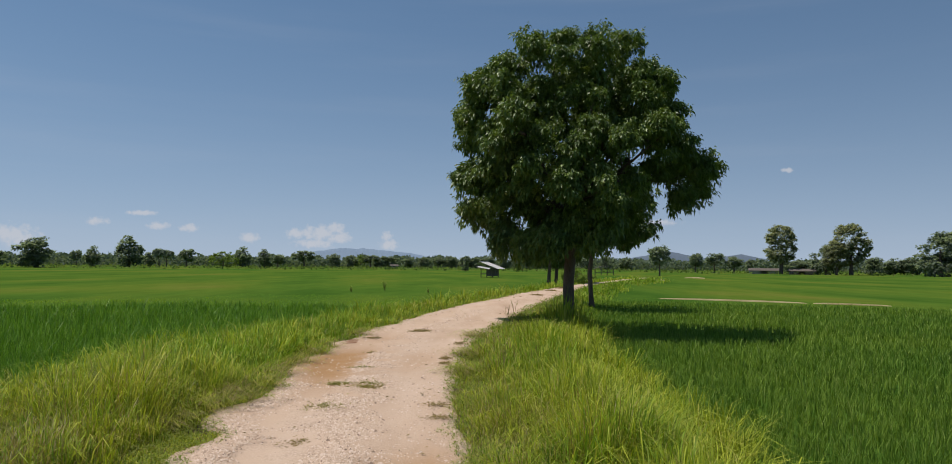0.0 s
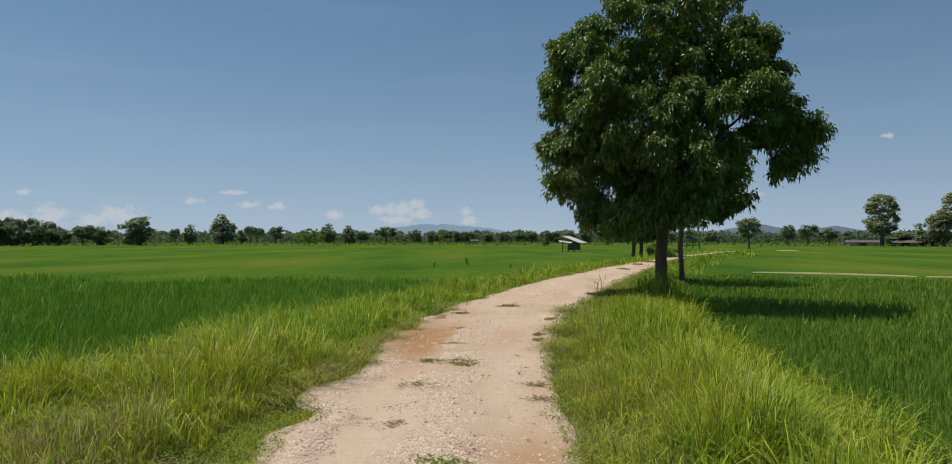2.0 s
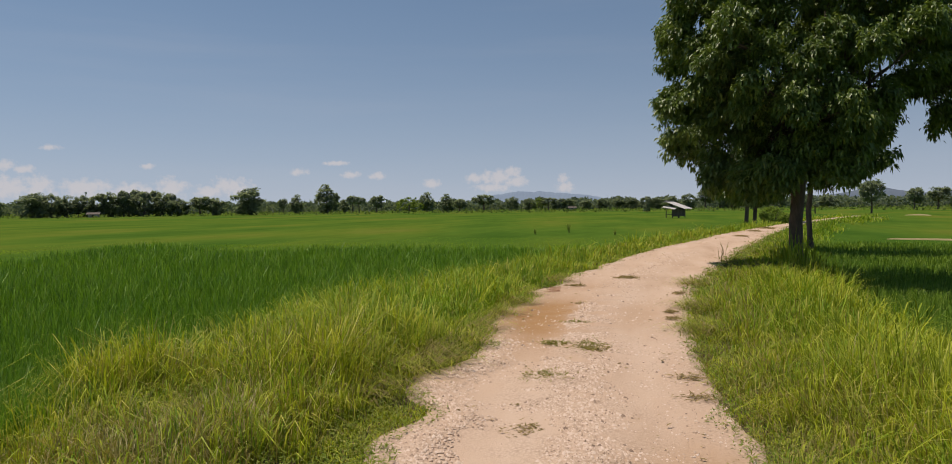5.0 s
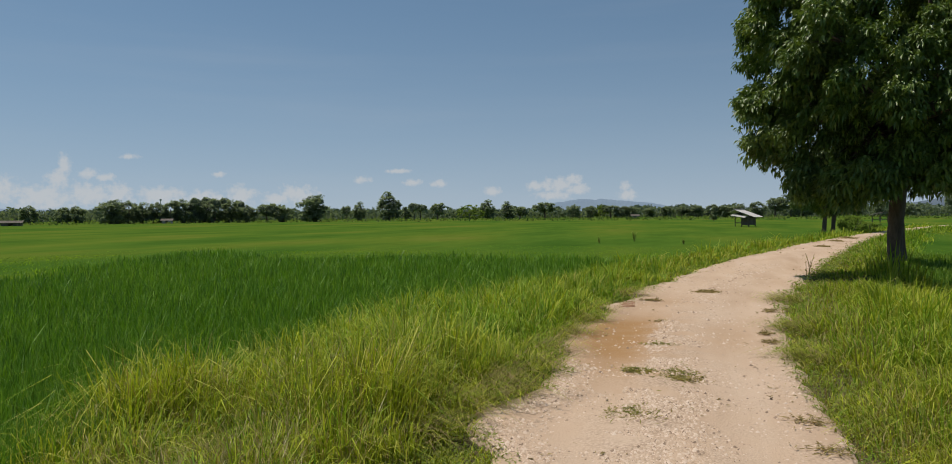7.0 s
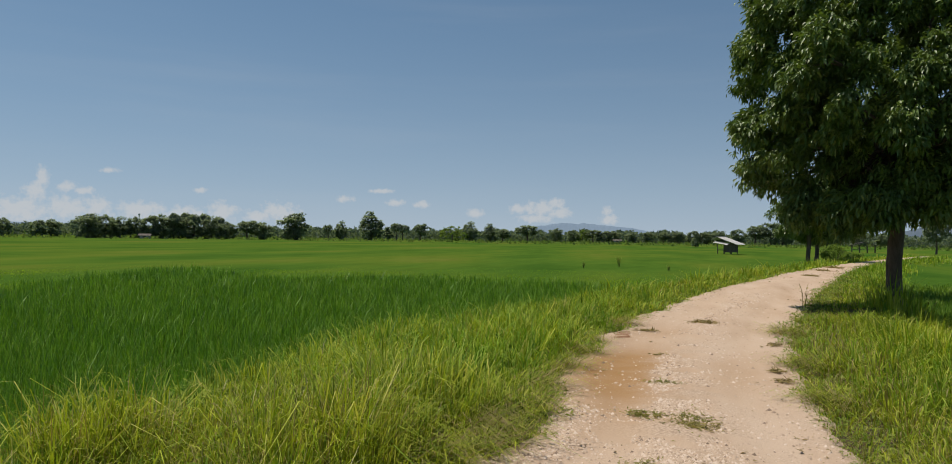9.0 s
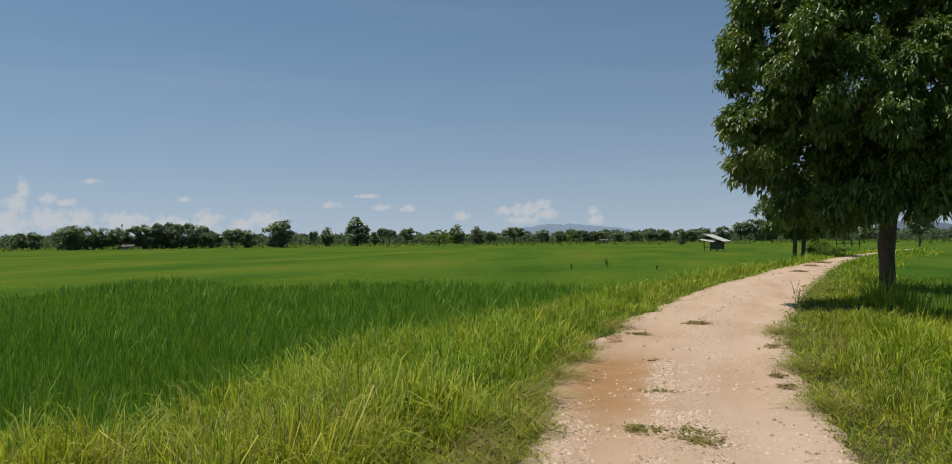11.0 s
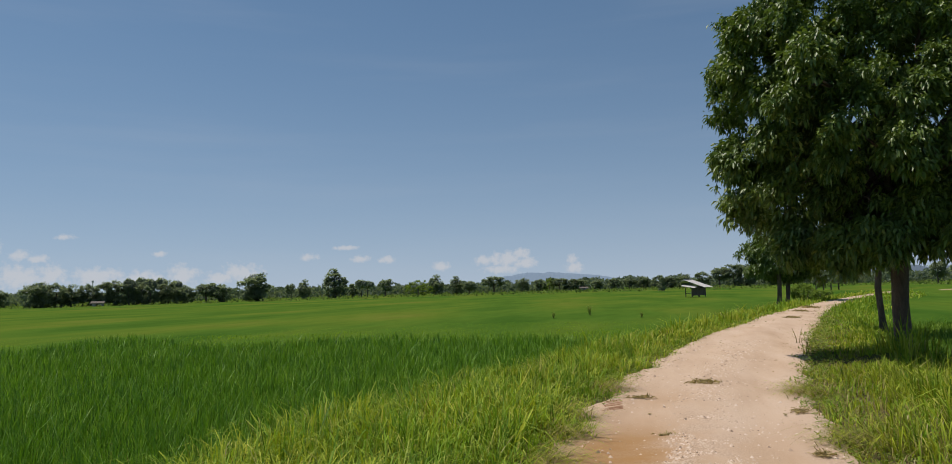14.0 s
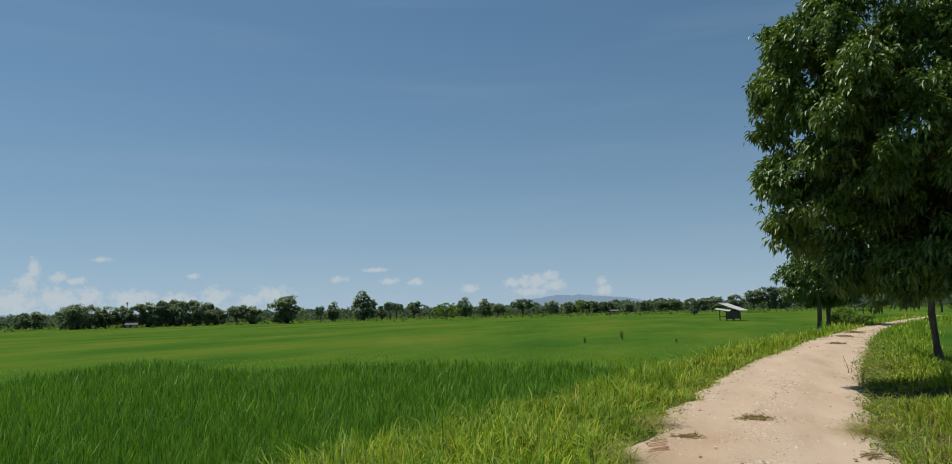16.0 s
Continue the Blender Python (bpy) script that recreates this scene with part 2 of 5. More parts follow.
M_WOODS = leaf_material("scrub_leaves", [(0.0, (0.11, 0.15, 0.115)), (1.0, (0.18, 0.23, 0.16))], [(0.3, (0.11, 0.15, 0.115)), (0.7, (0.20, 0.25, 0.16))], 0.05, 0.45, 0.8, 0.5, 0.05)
M_GREYTREE = leaf_material("grey_green_leaves", [(0.0, (0.24, 0.27, 0.18)), (1.0, (0.40, 0.41, 0.30))],
                           [(0.3, (0.22, 0.26, 0.16)), (0.7, (0.36, 0.38, 0.26))], 0.4, 0.55, 0.8, 0.5, 0.05)
M_PATCH = leaf_material("trodden_grass_blades", [(0.0, (0.17, 0.19, 0.055)), (0.6, (0.29, 0.28, 0.09)), (1.0, (0.46, 0.37, 0.17))],
                        [(0.3, (0.19, 0.22, 0.06)), (0.7, (0.38, 0.31, 0.13))], 3.0, 0.4, 0.8, 0.5, 0.1)
M_DRY = leaf_material("dry_grass_blades", [(0.0, (0.22, 0.19, 0.05)), (1.0, (0.42, 0.34, 0.11))], [(0.3, (0.20, 0.21, 0.04)), (0.7, (0.36, 0.28, 0.085))], 1.5, 0.3)
M_THATCH = leaf_material("dead_grass_blades", [(0.0, (0.18, 0.14, 0.06)), (0.6, (0.32, 0.25, 0.11)), (1.0, (0.50, 0.41, 0.21))], [(0.3, (0.19, 0.155, 0.06)), (0.7, (0.38, 0.30, 0.13))], 2.0, 0.25, 0.8, 0.4, 0.1)
M_BARK = rough_material("grey_brown_bark", [(0.3, (0.05, 0.038, 0.03)), (0.7, (0.19, 0.15, 0.12))], 6, 30, 0.9, 0.95, (1, 1, 0.25), 0.5, 0.03)
M_WOOD = rough_material("weathered_boards", [(0.3, (0.06, 0.05, 0.045)), (0.7, (0.20, 0.17, 0.14))], 4, 40, 0.4, 0.85, (1, 1, 0.15))
M_ROOF = rough_material("weathered_roof_sheet", [(0.3, (0.40, 0.38, 0.35)), (0.7, (0.66, 0.64, 0.60))], 1.2, 9, 0.15, 0.6)
M_PALE = rough_material("limewashed_wall", [(0.3, (0.24, 0.23, 0.21)), (0.7, (0.42, 0.40, 0.37))], 0.8, 9, 0.1, 0.9)


def stone_material():
    """Loose gravel: every stone its own shade of buff, grey or rust."""
    m, t, link = material("mixed_gravel")
    out, geo = node(t, "ShaderNodeOutputMaterial"), node(t, "ShaderNodeNewGeometry")
    r = ramp(t, [(0.0, (0.18, 0.125, 0.09)), (0.12, (0.42, 0.31, 0.22)), (0.6, (0.53, 0.405, 0.30)), (1.0, (0.64, 0.52, 0.415))])
    link(geo.outputs["Random Per Island"], r.inputs[0])
    p = node(t, "ShaderNodeBsdfPrincipled")
    p.inputs["Roughness"].default_value, p.inputs["Specular IOR Level"].default_value = 0.9, 0.2
    link(r.outputs[0], p.inputs["Base Color"]), link(p.outputs[0], out.inputs[0])
    return m


M_STONE = stone_material()
M_CLAY = rough_material("red_clay", [(0.3, (0.26, 0.13, 0.07)), (0.7, (0.42, 0.24, 0.14))], 5, 40, 0.5, 0.95)
M_SOIL = rough_material("bare_soil", [(0.3, (0.24, 0.19, 0.08)), (0.7, (0.44, 0.37, 0.20))], 0.7, 12, 0.4, 0.95)


def ground_material():
    m, t, link = material("field_ground")
    out, coord = node(t, "ShaderNodeOutputMaterial"), node(t, "ShaderNodeTexCoord")
    big = ramp(t, [(0.32, (0.040, 0.098, 0.014)), (0.46, (0.066, 0.128, 0.018)), (0.58, (0.092, 0.142, 0.020)), (0.78, (0.140, 0.145, 0.030))])
    drawn = node(t, "ShaderNodeMapping")
    drawn.inputs["Scale"].default_value = (1, 0.3, 1)
    link(coord.outputs["Object"], drawn.inputs[0])
    link(noise_tex(t, link, drawn.outputs[0], 0.10, 4.0), big.inputs[0])
    fine = ramp(t, [(0.32, (0.84, 0.86, 0.8)), (0.68, (1.04, 1.03, 1.0))])
    link(noise_tex(t, link, drawn.outputs[0], 0.9, 6.0, 0.65), fine.inputs[0])
    p = node(t, "ShaderNodeBsdfPrincipled")
    p.inputs["Roughness"].default_value, p.inputs["Specular IOR Level"].default_value = 0.95, 0.0
    thatch = node(t, "ShaderNodeAttribute", attribute_name="thatch")
    green = mix_color(t, link, thatch.outputs["Fac"], big.outputs[0], (0.11, 0.09, 0.05))
    link(mix_color(t, link, 1.0, green, fine.outputs[0], "MULTIPLY"), p.inputs["Base Color"])
    link(p.outputs[0], out.inputs[0])
    return m


def road_material():
    """Pale laterite track: sandy ruts, stony middle, ochre dust, damp specks."""
    m, t, link = material("sandy_track")
    out, coord = node(t, "ShaderNodeOutputMaterial"), node(t, "ShaderNodeTexCoord")
    obj = coord.outputs["Object"]
    base = ramp(t, [(0.3, (0.45, 0.32, 0.215)), (0.5, (0.525, 0.385, 0.272)), (0.7, (0.57, 0.435, 0.322))])
    drawn = node(t, "ShaderNodeMapping")
    drawn.inputs["Scale"].default_value = (1.6, 0.3, 1)
    link(obj, drawn.inputs[0])
    link(noise_tex(t, link, drawn.outputs[0], 0.9, 6.0, 0.6), base.inputs[0])
    attr = node(t, "ShaderNodeAttribute", attribute_name="ochre")
    col = mix_color(t, link, attr.outputs["Fac"], base.outputs[0], (0.345, 0.195, 0.08))
    attr2 = node(t, "ShaderNodeAttribute", attribute_name="stony")
    vor = node(t, "ShaderNodeTexVoronoi")
    vor.inputs["Scale"].default_value = 46
    link(obj, vor.inputs["Vector"])
    pebble = ramp(t, [(0.0, (0.72, 0.58, 0.46)), (0.45, (0.50, 0.375, 0.27)), (1.0, (0.22, 0.155, 0.105))])
    link(vor.outputs["Distance"], pebble.inputs[0])
    grey = node(t, "ShaderNodeRGBToBW")
    link(vor.outputs["Color"], grey.inputs[0])
    mottled = mix_color(t, link, 0.12, pebble.outputs[0], grey.outputs[0], "SOFT_LIGHT")
    k = node(t, "ShaderNodeMath", operation="MULTIPLY")
    link(attr2.outputs["Fac"], k.inputs[0])
    spread = node(t, "ShaderNodeMapRange")
    spread.inputs["From Min"].default_value, spread.inputs["From Max"].default_value = 0.38, 0.6
    link(noise_tex(t, link, obj, 2.5, 5.0, 0.6), spread.inputs["Value"]), link(spread.outputs[0], k.inputs[1])
    col = mix_color(t, link, k.outputs[0], col, mottled)
    specks = ramp(t, [(0.68, (1, 1, 1)), (0.78, (0.72, 0.66, 0.6))])
    link(noise_tex(t, link, obj, 22.0, 3.0, 0.6), specks.inputs[0])
    col = mix_color(t, link, 0.8, col, specks.outputs[0], "MULTIPLY")
    p = node(t, "ShaderNodeBsdfPrincipled")
    p.inputs["Roughness"].default_value, p.inputs["Specular IOR Level"].default_value = 0.95, 0.15
    fine = noise_tex(t, link, obj, 55.0, 4.0, 0.7)
    hgt = node(t, "ShaderNodeMath", operation="MULTIPLY_ADD")
    link(vor.outputs["Distance"], hgt.inputs[0]), link(k.outputs[0], hgt.inputs[1]), link(fine, hgt.inputs[2])
    b = node(t, "ShaderNodeBump")
    b.inputs["Strength"].default_value, b.inputs["Distance"].default_value = 0.7, 0.016
    link(hgt.outputs[0], b.inputs["Height"]), link(b.outputs[0], p.inputs["Normal"])
    link(col, p.inputs["Base Color"]), link(p.outputs[0], out.inputs[0])
    return m


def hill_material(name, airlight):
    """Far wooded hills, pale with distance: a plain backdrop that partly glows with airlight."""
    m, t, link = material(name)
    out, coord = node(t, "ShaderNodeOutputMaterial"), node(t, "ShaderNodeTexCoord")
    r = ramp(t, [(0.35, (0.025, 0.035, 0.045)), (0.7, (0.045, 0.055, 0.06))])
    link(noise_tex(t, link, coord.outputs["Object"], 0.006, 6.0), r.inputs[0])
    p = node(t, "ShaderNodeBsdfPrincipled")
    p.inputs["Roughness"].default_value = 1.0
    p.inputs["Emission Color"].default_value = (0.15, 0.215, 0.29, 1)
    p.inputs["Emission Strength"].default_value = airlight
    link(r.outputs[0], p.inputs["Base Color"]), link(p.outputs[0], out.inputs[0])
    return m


M_GROUND, M_ROAD = ground_material(), road_material()
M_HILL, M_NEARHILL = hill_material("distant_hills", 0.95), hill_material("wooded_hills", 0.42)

# ---- mesh helpers ----


def mesh_arrays(name, verts, quads=None, tris=None, smooth=False):
    """A mesh from arrays of corners, quads and triangles."""
    me = bpy.data.meshes.new(name)
    q = np.zeros((0, 4), int) if quads is None else np.asarray(quads)
    r = np.zeros((0, 3), int) if tris is None else np.asarray(tris)
    me.vertices.add(len(verts))
    me.vertices.foreach_set("co", np.asarray(verts, np.float32).ravel())
    me.loops.add(q.size + r.size)
    me.loops.foreach_set("vertex_index", np.concatenate([q.ravel(), r.ravel()]).astype(np.int32))
    me.polygons.add(len(q) + len(r))
    me.polygons.foreach_set("loop_start", np.concatenate([np.arange(len(q)) * 4, q.size + np.arange(len(r)) * 3]).astype(np.int32))
    me.update(calc_edges=True)
    if smooth:
        me.polygons.foreach_set("use_smooth", np.ones(len(me.polygons), bool))
    return me


def part(name, data, mat, parent=None, label=""):
    """Links a bmesh or a mesh as one object, under a thing where given."""
    if isinstance(data, bmesh.types.BMesh):
        me = bpy.data.meshes.new(name)
        data.to_mesh(me)
        data.free()
    else:
        me = data
    if mat is not None and not me.materials:
        me.materials.append(mat)
    ob = new(name, me)
    if parent is not None:
        ob.parent = parent
    return tagged(ob, label) if label else ob


def thing(name, m, label, category, group="", kind=""):
    ob = new(name)
    ob.empty_display_size = 0.2
    ob.matrix_basis = m
    return tagged(ob, label, category, group, kind)


def box(bm, size, m, bevel=0.0):
    made = bmesh.ops.create_cube(bm, size=1.0, matrix=m @ Matrix.Diagonal((*size, 1)))
    if bevel:
        edges = {e for v in made["verts"] for e in v.link_edges}
        bmesh.ops.bevel(bm, geom=list(edges), offset=bevel, segments=1, affect="EDGES")
    return bm


def tube_arrays(points, radii, sides=9, seed=0):
    """A tapered, slightly uneven tube along points."""
    rng = np.random.default_rng(seed)
    pts = np.asarray(points, float)
    verts, quads = [], []
    for i, (p, r) in enumerate(zip(pts, radii)):
        d = pts[min(i + 1, len(pts) - 1)] - pts[max(i - 1, 0)]
        d /= np.linalg.norm(d) + 1e-9
        a = np.cross(d, (0.31, 0.95, 0.05))
        a /= np.linalg.norm(a)
        b = np.cross(d, a)
        ang = np.linspace(0, 2 * np.pi, sides, endpoint=False)
        rr = r * (1 + 0.09 * rng.standard_normal(sides))
        verts.append(p + rr[:, None] * (np.cos(ang)[:, None] * a + np.sin(ang)[:, None] * b))
    for i in range(len(pts) - 1):
        for j in range(sides):
            k = (j + 1) % sides
            quads.append((i * sides + j, i * sides + k, (i + 1) * sides + k, (i + 1) * sides + j))
    return np.concatenate(verts), np.array(quads)


def join_arrays(pieces):
    verts, quads, off = [], [], 0
    for v, q in pieces:
        verts.append(v), quads.append(q + off)
        off += len(v)
    return np.concatenate(verts), np.concatenate(quads)


# ---- the lie of the land ----
ROAD_Y = np.array([-40, -10, 0, 5.8, 8.5, 10.5, 12, 14, 17, 21, 24, 29, 32, 40, 50, 56, 62, 70, 80, 95, 120, 150.0])
ROAD_L = np.array([-1.5, -1.8, -2.1, -2.4, -2.65, -2.8, -2.85, -2.85, -2.55, -1.85, -1.4, -0.3, 0.6, 2.6, 5.7, 7.6, 9.6, 12.6, 16.4, 22.5, 33.0, 46.0])
ROAD_R = np.array([1.2, 0.9, 0.35, -0.02, -0.33, -0.4, -0.33, -0.15, 0.15, 0.9, 1.4, 2.5, 3.2, 4.9, 7.5, 9.2, 11.0, 14.0, 17.8, 24.0, 34.6, 47.6])


def smooth_interp(y, xs, ys):
    return sum(np.interp(y + d, xs, ys) for d in (-1.6, -0.8, 0, 0.8, 1.6)) / 5


def road_left(y):
    bite = np.clip((26 - y) / 8, 0, 1)
    return smooth_interp(y, ROAD_Y, ROAD_L) + bite * (0.10 * np.sin(2.1 * y + 1.3 * np.sin(0.9 * y)) + 0.07 * np.sin(5.3 * y + 1.0) * np.sin(1.7 * y)) - 0.24 * np.exp(-((y - 7.3) / 0.45) ** 2) + 0.10 * np.exp(-((y - 6.0) / 0.6) ** 2) + 0.13 * np.exp(-((y - 4.9) / 0.9) ** 2)


def road_right(y):
    return smooth_interp(y, ROAD_Y, ROAD_R)


def wobble(x, y, scale, seed=0.0):
    """Smooth pseudo-noise, about -1 to 1."""
    x, y = x / scale + seed, y / scale - seed * 0.7
    return (np.sin(1.7 * x + 0.9 * np.sin(1.3 * y)) + np.sin(2.1 * y + 1.1 * np.sin(1.9 * x + 1)) + np.sin(1.1 * (x + y) + 2.3 * np.sin(0.7 * x - 0.4 * y))) / 3


def verge_widths(y):
    return np.interp(y, [0, 8, 12, 16, 20, 25, 32, 60], [3.5, 3.6, 3.45, 3.45, 3.15, 2.8, 2.5, 2.2]), np.interp(y, [0, 12, 22, 40, 60], [2.5, 3.0, 2.6, 2.4, 2.4])


def lateral(x, y):
    left, right = road_left(y), road_right(y)
    wl, wr = verge_widths(y)
    side = np.where(x < left, -1, np.where(x > right, 1, 0))
    edge = np.where(side < 0, left - x, np.where(side > 0, x - right, -1.0))
    return side, edge, np.where(side < 0, wl, wr)


FIELD_Z = -0.38


def ground_z(x, y):
    left, right = road_left(y), road_right(y)
    wl, wr = verge_widths(y)
    out = np.where(x < left, (left - x) / wl, np.where(x > right, (x - right) / wr, 0.0))
    drop = np.clip((out - 0.45) / 0.6, 0, 1)
    drop = drop * drop * (3 - 2 * drop)
    near = np.exp(-(np.hypot(x, y) / 300.0) ** 2)
    return -0.03 + FIELD_Z * drop + 0.03 * wobble(x, y, 2.2) * np.clip(out * 3, 0, 1) * near + 0.36 * np.exp(-((x - 2.9) / 1.0) ** 2 - ((y - 20.1) / 0.8) ** 2)


def make_ground():
    def axis(near, step, far):
        a = list(np.arange(-near, near + step / 2, step))
        p = near
        while p < far:
            p = p * 1.16
            a = [-p] + a + [p]
        return np.array(a)

    xs, ys = axis(14, 0.35, 4700), axis(40, 0.4, 4700)
    gx, gy = np.meshgrid(xs, ys + 20, indexing="ij")
    v = np.stack([gx, gy, ground_z(gx, gy)], -1).reshape(-1, 3)
    n, k = len(xs), len(ys)
    i = (np.arange(n - 1)[:, None] * k + np.arange(k - 1)[None, :]).ravel()
    q = np.stack([i, i + k, i + k + 1, i + 1], 1)
    me = mesh_arrays("ground", v, q, smooth=True)
    side, edge, wide = lateral(gx, gy)
    layer = me.attributes.new("thatch", "FLOAT", "POINT")
    layer.data.foreach_set("value", (np.clip(1.3 - edge / wide * 1.15, 0, 1) * (gy < 46) * (np.abs(edge) < 8)).astype(np.float32).ravel())
    tagged(part("ground", me, M_GROUND), "flat green farmland ground reaching the far tree line", "ground", kind="structure")


def make_road():
    ys = np.concatenate([np.arange(-38, 30, 0.12), np.arange(30, 95, 0.35)])
    us = np.linspace(0, 1, 29)
    left = road_left(ys) - 0.10 + 0.10 * wobble(ys, ys * 0, 0.55, 3) + 0.05 * wobble(ys, ys * 0, 0.17, 9)
    right = road_right(ys) + 0.10 + 0.10 * wobble(ys, ys * 0, 0.5, 6) + 0.05 * wobble(ys, ys * 0, 0.15, 2)
    gx = left[:, None] + (right - left)[:, None] * us
    gy = np.repeat(ys[:, None], len(us), 1)
    u = np.repeat(us[None], len(ys), 0)
    rut = np.exp(-((u - 0.27) / 0.11) ** 2) + np.exp(-((u - 0.75) / 0.11) ** 2)
    z = 0.012 + 0.035 * np.sin(np.pi * np.clip(u, 0, 1)) ** 0.7 - 0.03 * rut + 0.001 * wobble(gx * 2, gy * 0.5, 0.5) - 0.05 * (np.abs(u - 0.5) > 0.49)
    v = np.stack([gx, gy, z], -1).reshape(-1, 3)
    n, k = u.shape
    i = (np.arange(n - 1)[:, None] * k + np.arange(k - 1)[None, :]).ravel()
    me = mesh_arrays("dirt_road", v, np.stack([i, i + 1, i + k + 1, i + k], 1), smooth=True)
    ochre = 1.35 * np.exp(-((u - 0.25) / 0.2) ** 2) * np.exp(-((gy - 11.4) / 1.9) ** 2)
    ochre += 0.40 * np.exp(-((u - 0.72) / 0.13) ** 2) * np.exp(-((gy - 11.8) / 1.3) ** 2)
    ochre += 0.9 * np.exp(-((u - 0.86) / 0.16) ** 2) * np.exp(-((gy - 5.3) / 0.8) ** 2)
    ochre += 0.30 * np.exp(-((u - 0.3) / 0.2) ** 2) * np.exp(-((gy - 15.2) / 0.8) ** 2)
    ochre += 0.12 * np.clip(wobble(gx, gy, 0.9, 4), 0, 1)
    stony = 0.7 * np.exp(-((u - 0.5) / 0.13) ** 2) * np.interp(gy, [-40, 11, 14, 22, 95], [1, 1, 0.5, 0.3, 0.2]) + 0.8 * np.exp(-(u / 0.12) ** 2) * np.interp(gy, [0, 9, 12], [1, 1, 0.35])
    stony += 0.35 * np.exp(-((1 - u) / 0.1) ** 2) + np.interp(gy, [-40, 7.5, 11, 20], [0.22, 0.22, 0.12, 0.05])
    for name, a in (("ochre", ochre), ("stony", stony)):
        layer = me.attributes.new(name, "FLOAT", "POINT")
        layer.data.foreach_set("value", np.clip(a, 0, 1).astype(np.float32).ravel())
    tagged(part("road", me, M_ROAD), "pale sandy dirt track with ochre ruts and gravel", "dirt road", kind="structure")


def make_hills():
    rng = np.random.default_rng(4)
    ridges = [("hill_range", [(-15.6, 0.0), (-14.4, 0.75), (-13.2, 1.0), (-12.2, 1.12), (-11.4, 1.26), (-10.6, 1.32), (-9.6, 1.28), (-8.7, 1.33), (-8.0, 1.2), (-7.4, 1.2), (-6.6, 1.08), (-5.6, 0.98), (-4.7, 0.86), (-3.8, 0.6), (-2.8, 0.0)], 4400),
              ("hill_range", [(10.6, 0.0), (11.6, 0.45), (12.8, 0.65), (13.9, 0.85), (14.9, 1.08), (15.7, 1.06), (16.7, 0.84), (17.8, 0.62), (19.4, 0.72), (20.6, 0.92), (21.6, 0.72), (23.2, 0.5), (25.5, 0.0)], 3600),
              ("hill_range", [(-60, 0.6), (-57, 0.9), (-54, 0.7), (-52, 0.68), (-50, 0.6), (-48.4, 0.35), (-46, 0.2), (-43, 0.0)], 4300)]
    for name, line, dist in ridges:
        az = np.linspace(line[0][0], line[-1][0], 90)
        el = (1.05 if dist < 4000 else 0.9) * np.interp(az, [a for a, _ in line], [e for _, e in line])
        h = dist * np.tan(np.radians(el)) * (1 + 0.02 * np.interp(az, az[::3], rng.standard_normal(30)))
        rows = []
        for k, (dd, hh) in enumerate(((-420, 0.0), (-260, 0.35), (-120, 0.75), (0, 1.0), (160, 0.6), (350, 0.0))):
            r = dist + dd + 25 * rng.standard_normal(90)
            z = h * hh * (1 + 0.02 * rng.standard_normal(90) * (0 < hh < 1)) - 4 * (hh == 0)
            rows.append(np.stack([np.sin(np.radians(az)) * r, np.cos(np.radians(az)) * r, z], 1))
        v = np.concatenate(rows)
        i = (np.arange(5)[:, None] * 90 + np.arange(89)[None]).ravel()
        me = mesh_arrays(name, v, np.stack([i, i + 1, i + 91, i + 90], 1), smooth=True)
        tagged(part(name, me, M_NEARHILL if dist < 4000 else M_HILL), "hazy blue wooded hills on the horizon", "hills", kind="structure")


make_ground()
make_road()
make_hills()

# ---- trees ----


def leaves_arrays(base, along, side, length, width, droop):
    """Leaves of six corners and four triangles: base, two broad pairs, tip."""
    n = len(base)
    up = np.cross(side, along)
    l, w, dr = length[:, None], width[:, None], droop[:, None]
    down = np.array([0, 0, -1.0])
    p1 = base + along * l * 0.33 + down * dr * l * 0.06
    p2 = base + along * l * 0.68 + down * dr * l * 0.28
    tip = base + along * l * 0.98 + down * dr * l * 0.62
    fold = up * w * 0.16
    v = np.stack([base, p1 - side * w * 0.5 + fold, p1 + side * w * 0.5 + fold, p2 - side * w * 0.42 + fold, p2 + side * w * 0.42 + fold, tip], 1).reshape(-1, 3)
    o = (np.arange(n) * 6)[:, None]
    tris = np.concatenate([o + np.array([0, 2, 1]), o + np.array([3, 4, 5])])
    quads = o + np.array([1, 2, 4, 3])
    return v, quads, tris


def diamonds_arrays(base, along, side, length, width, droop):
    """Leaves as two triangles folded along the midrib."""
    up = np.cross(side, along)
    l, w = length[:, None], width[:, None]
    down = np.array([0, 0, -1.0]) * droop[:, None] * l
    mid = base + along * l * 0.45 + down * 0.12 + up * w * 0.18
    v = np.stack([base, mid - side * w * 0.5, mid + side * w * 0.5, base + along * l + down * 0.55], 1).reshape(-1, 3)
    o = (np.arange(len(base)) * 4)[:, None]
    return v, None, np.concatenate([o + np.array([0, 3, 1]), o + np.array([0, 2, 3])])


def unit(a):
    return a / (np.linalg.norm(a, axis=-1, keepdims=True) + 1e-9)


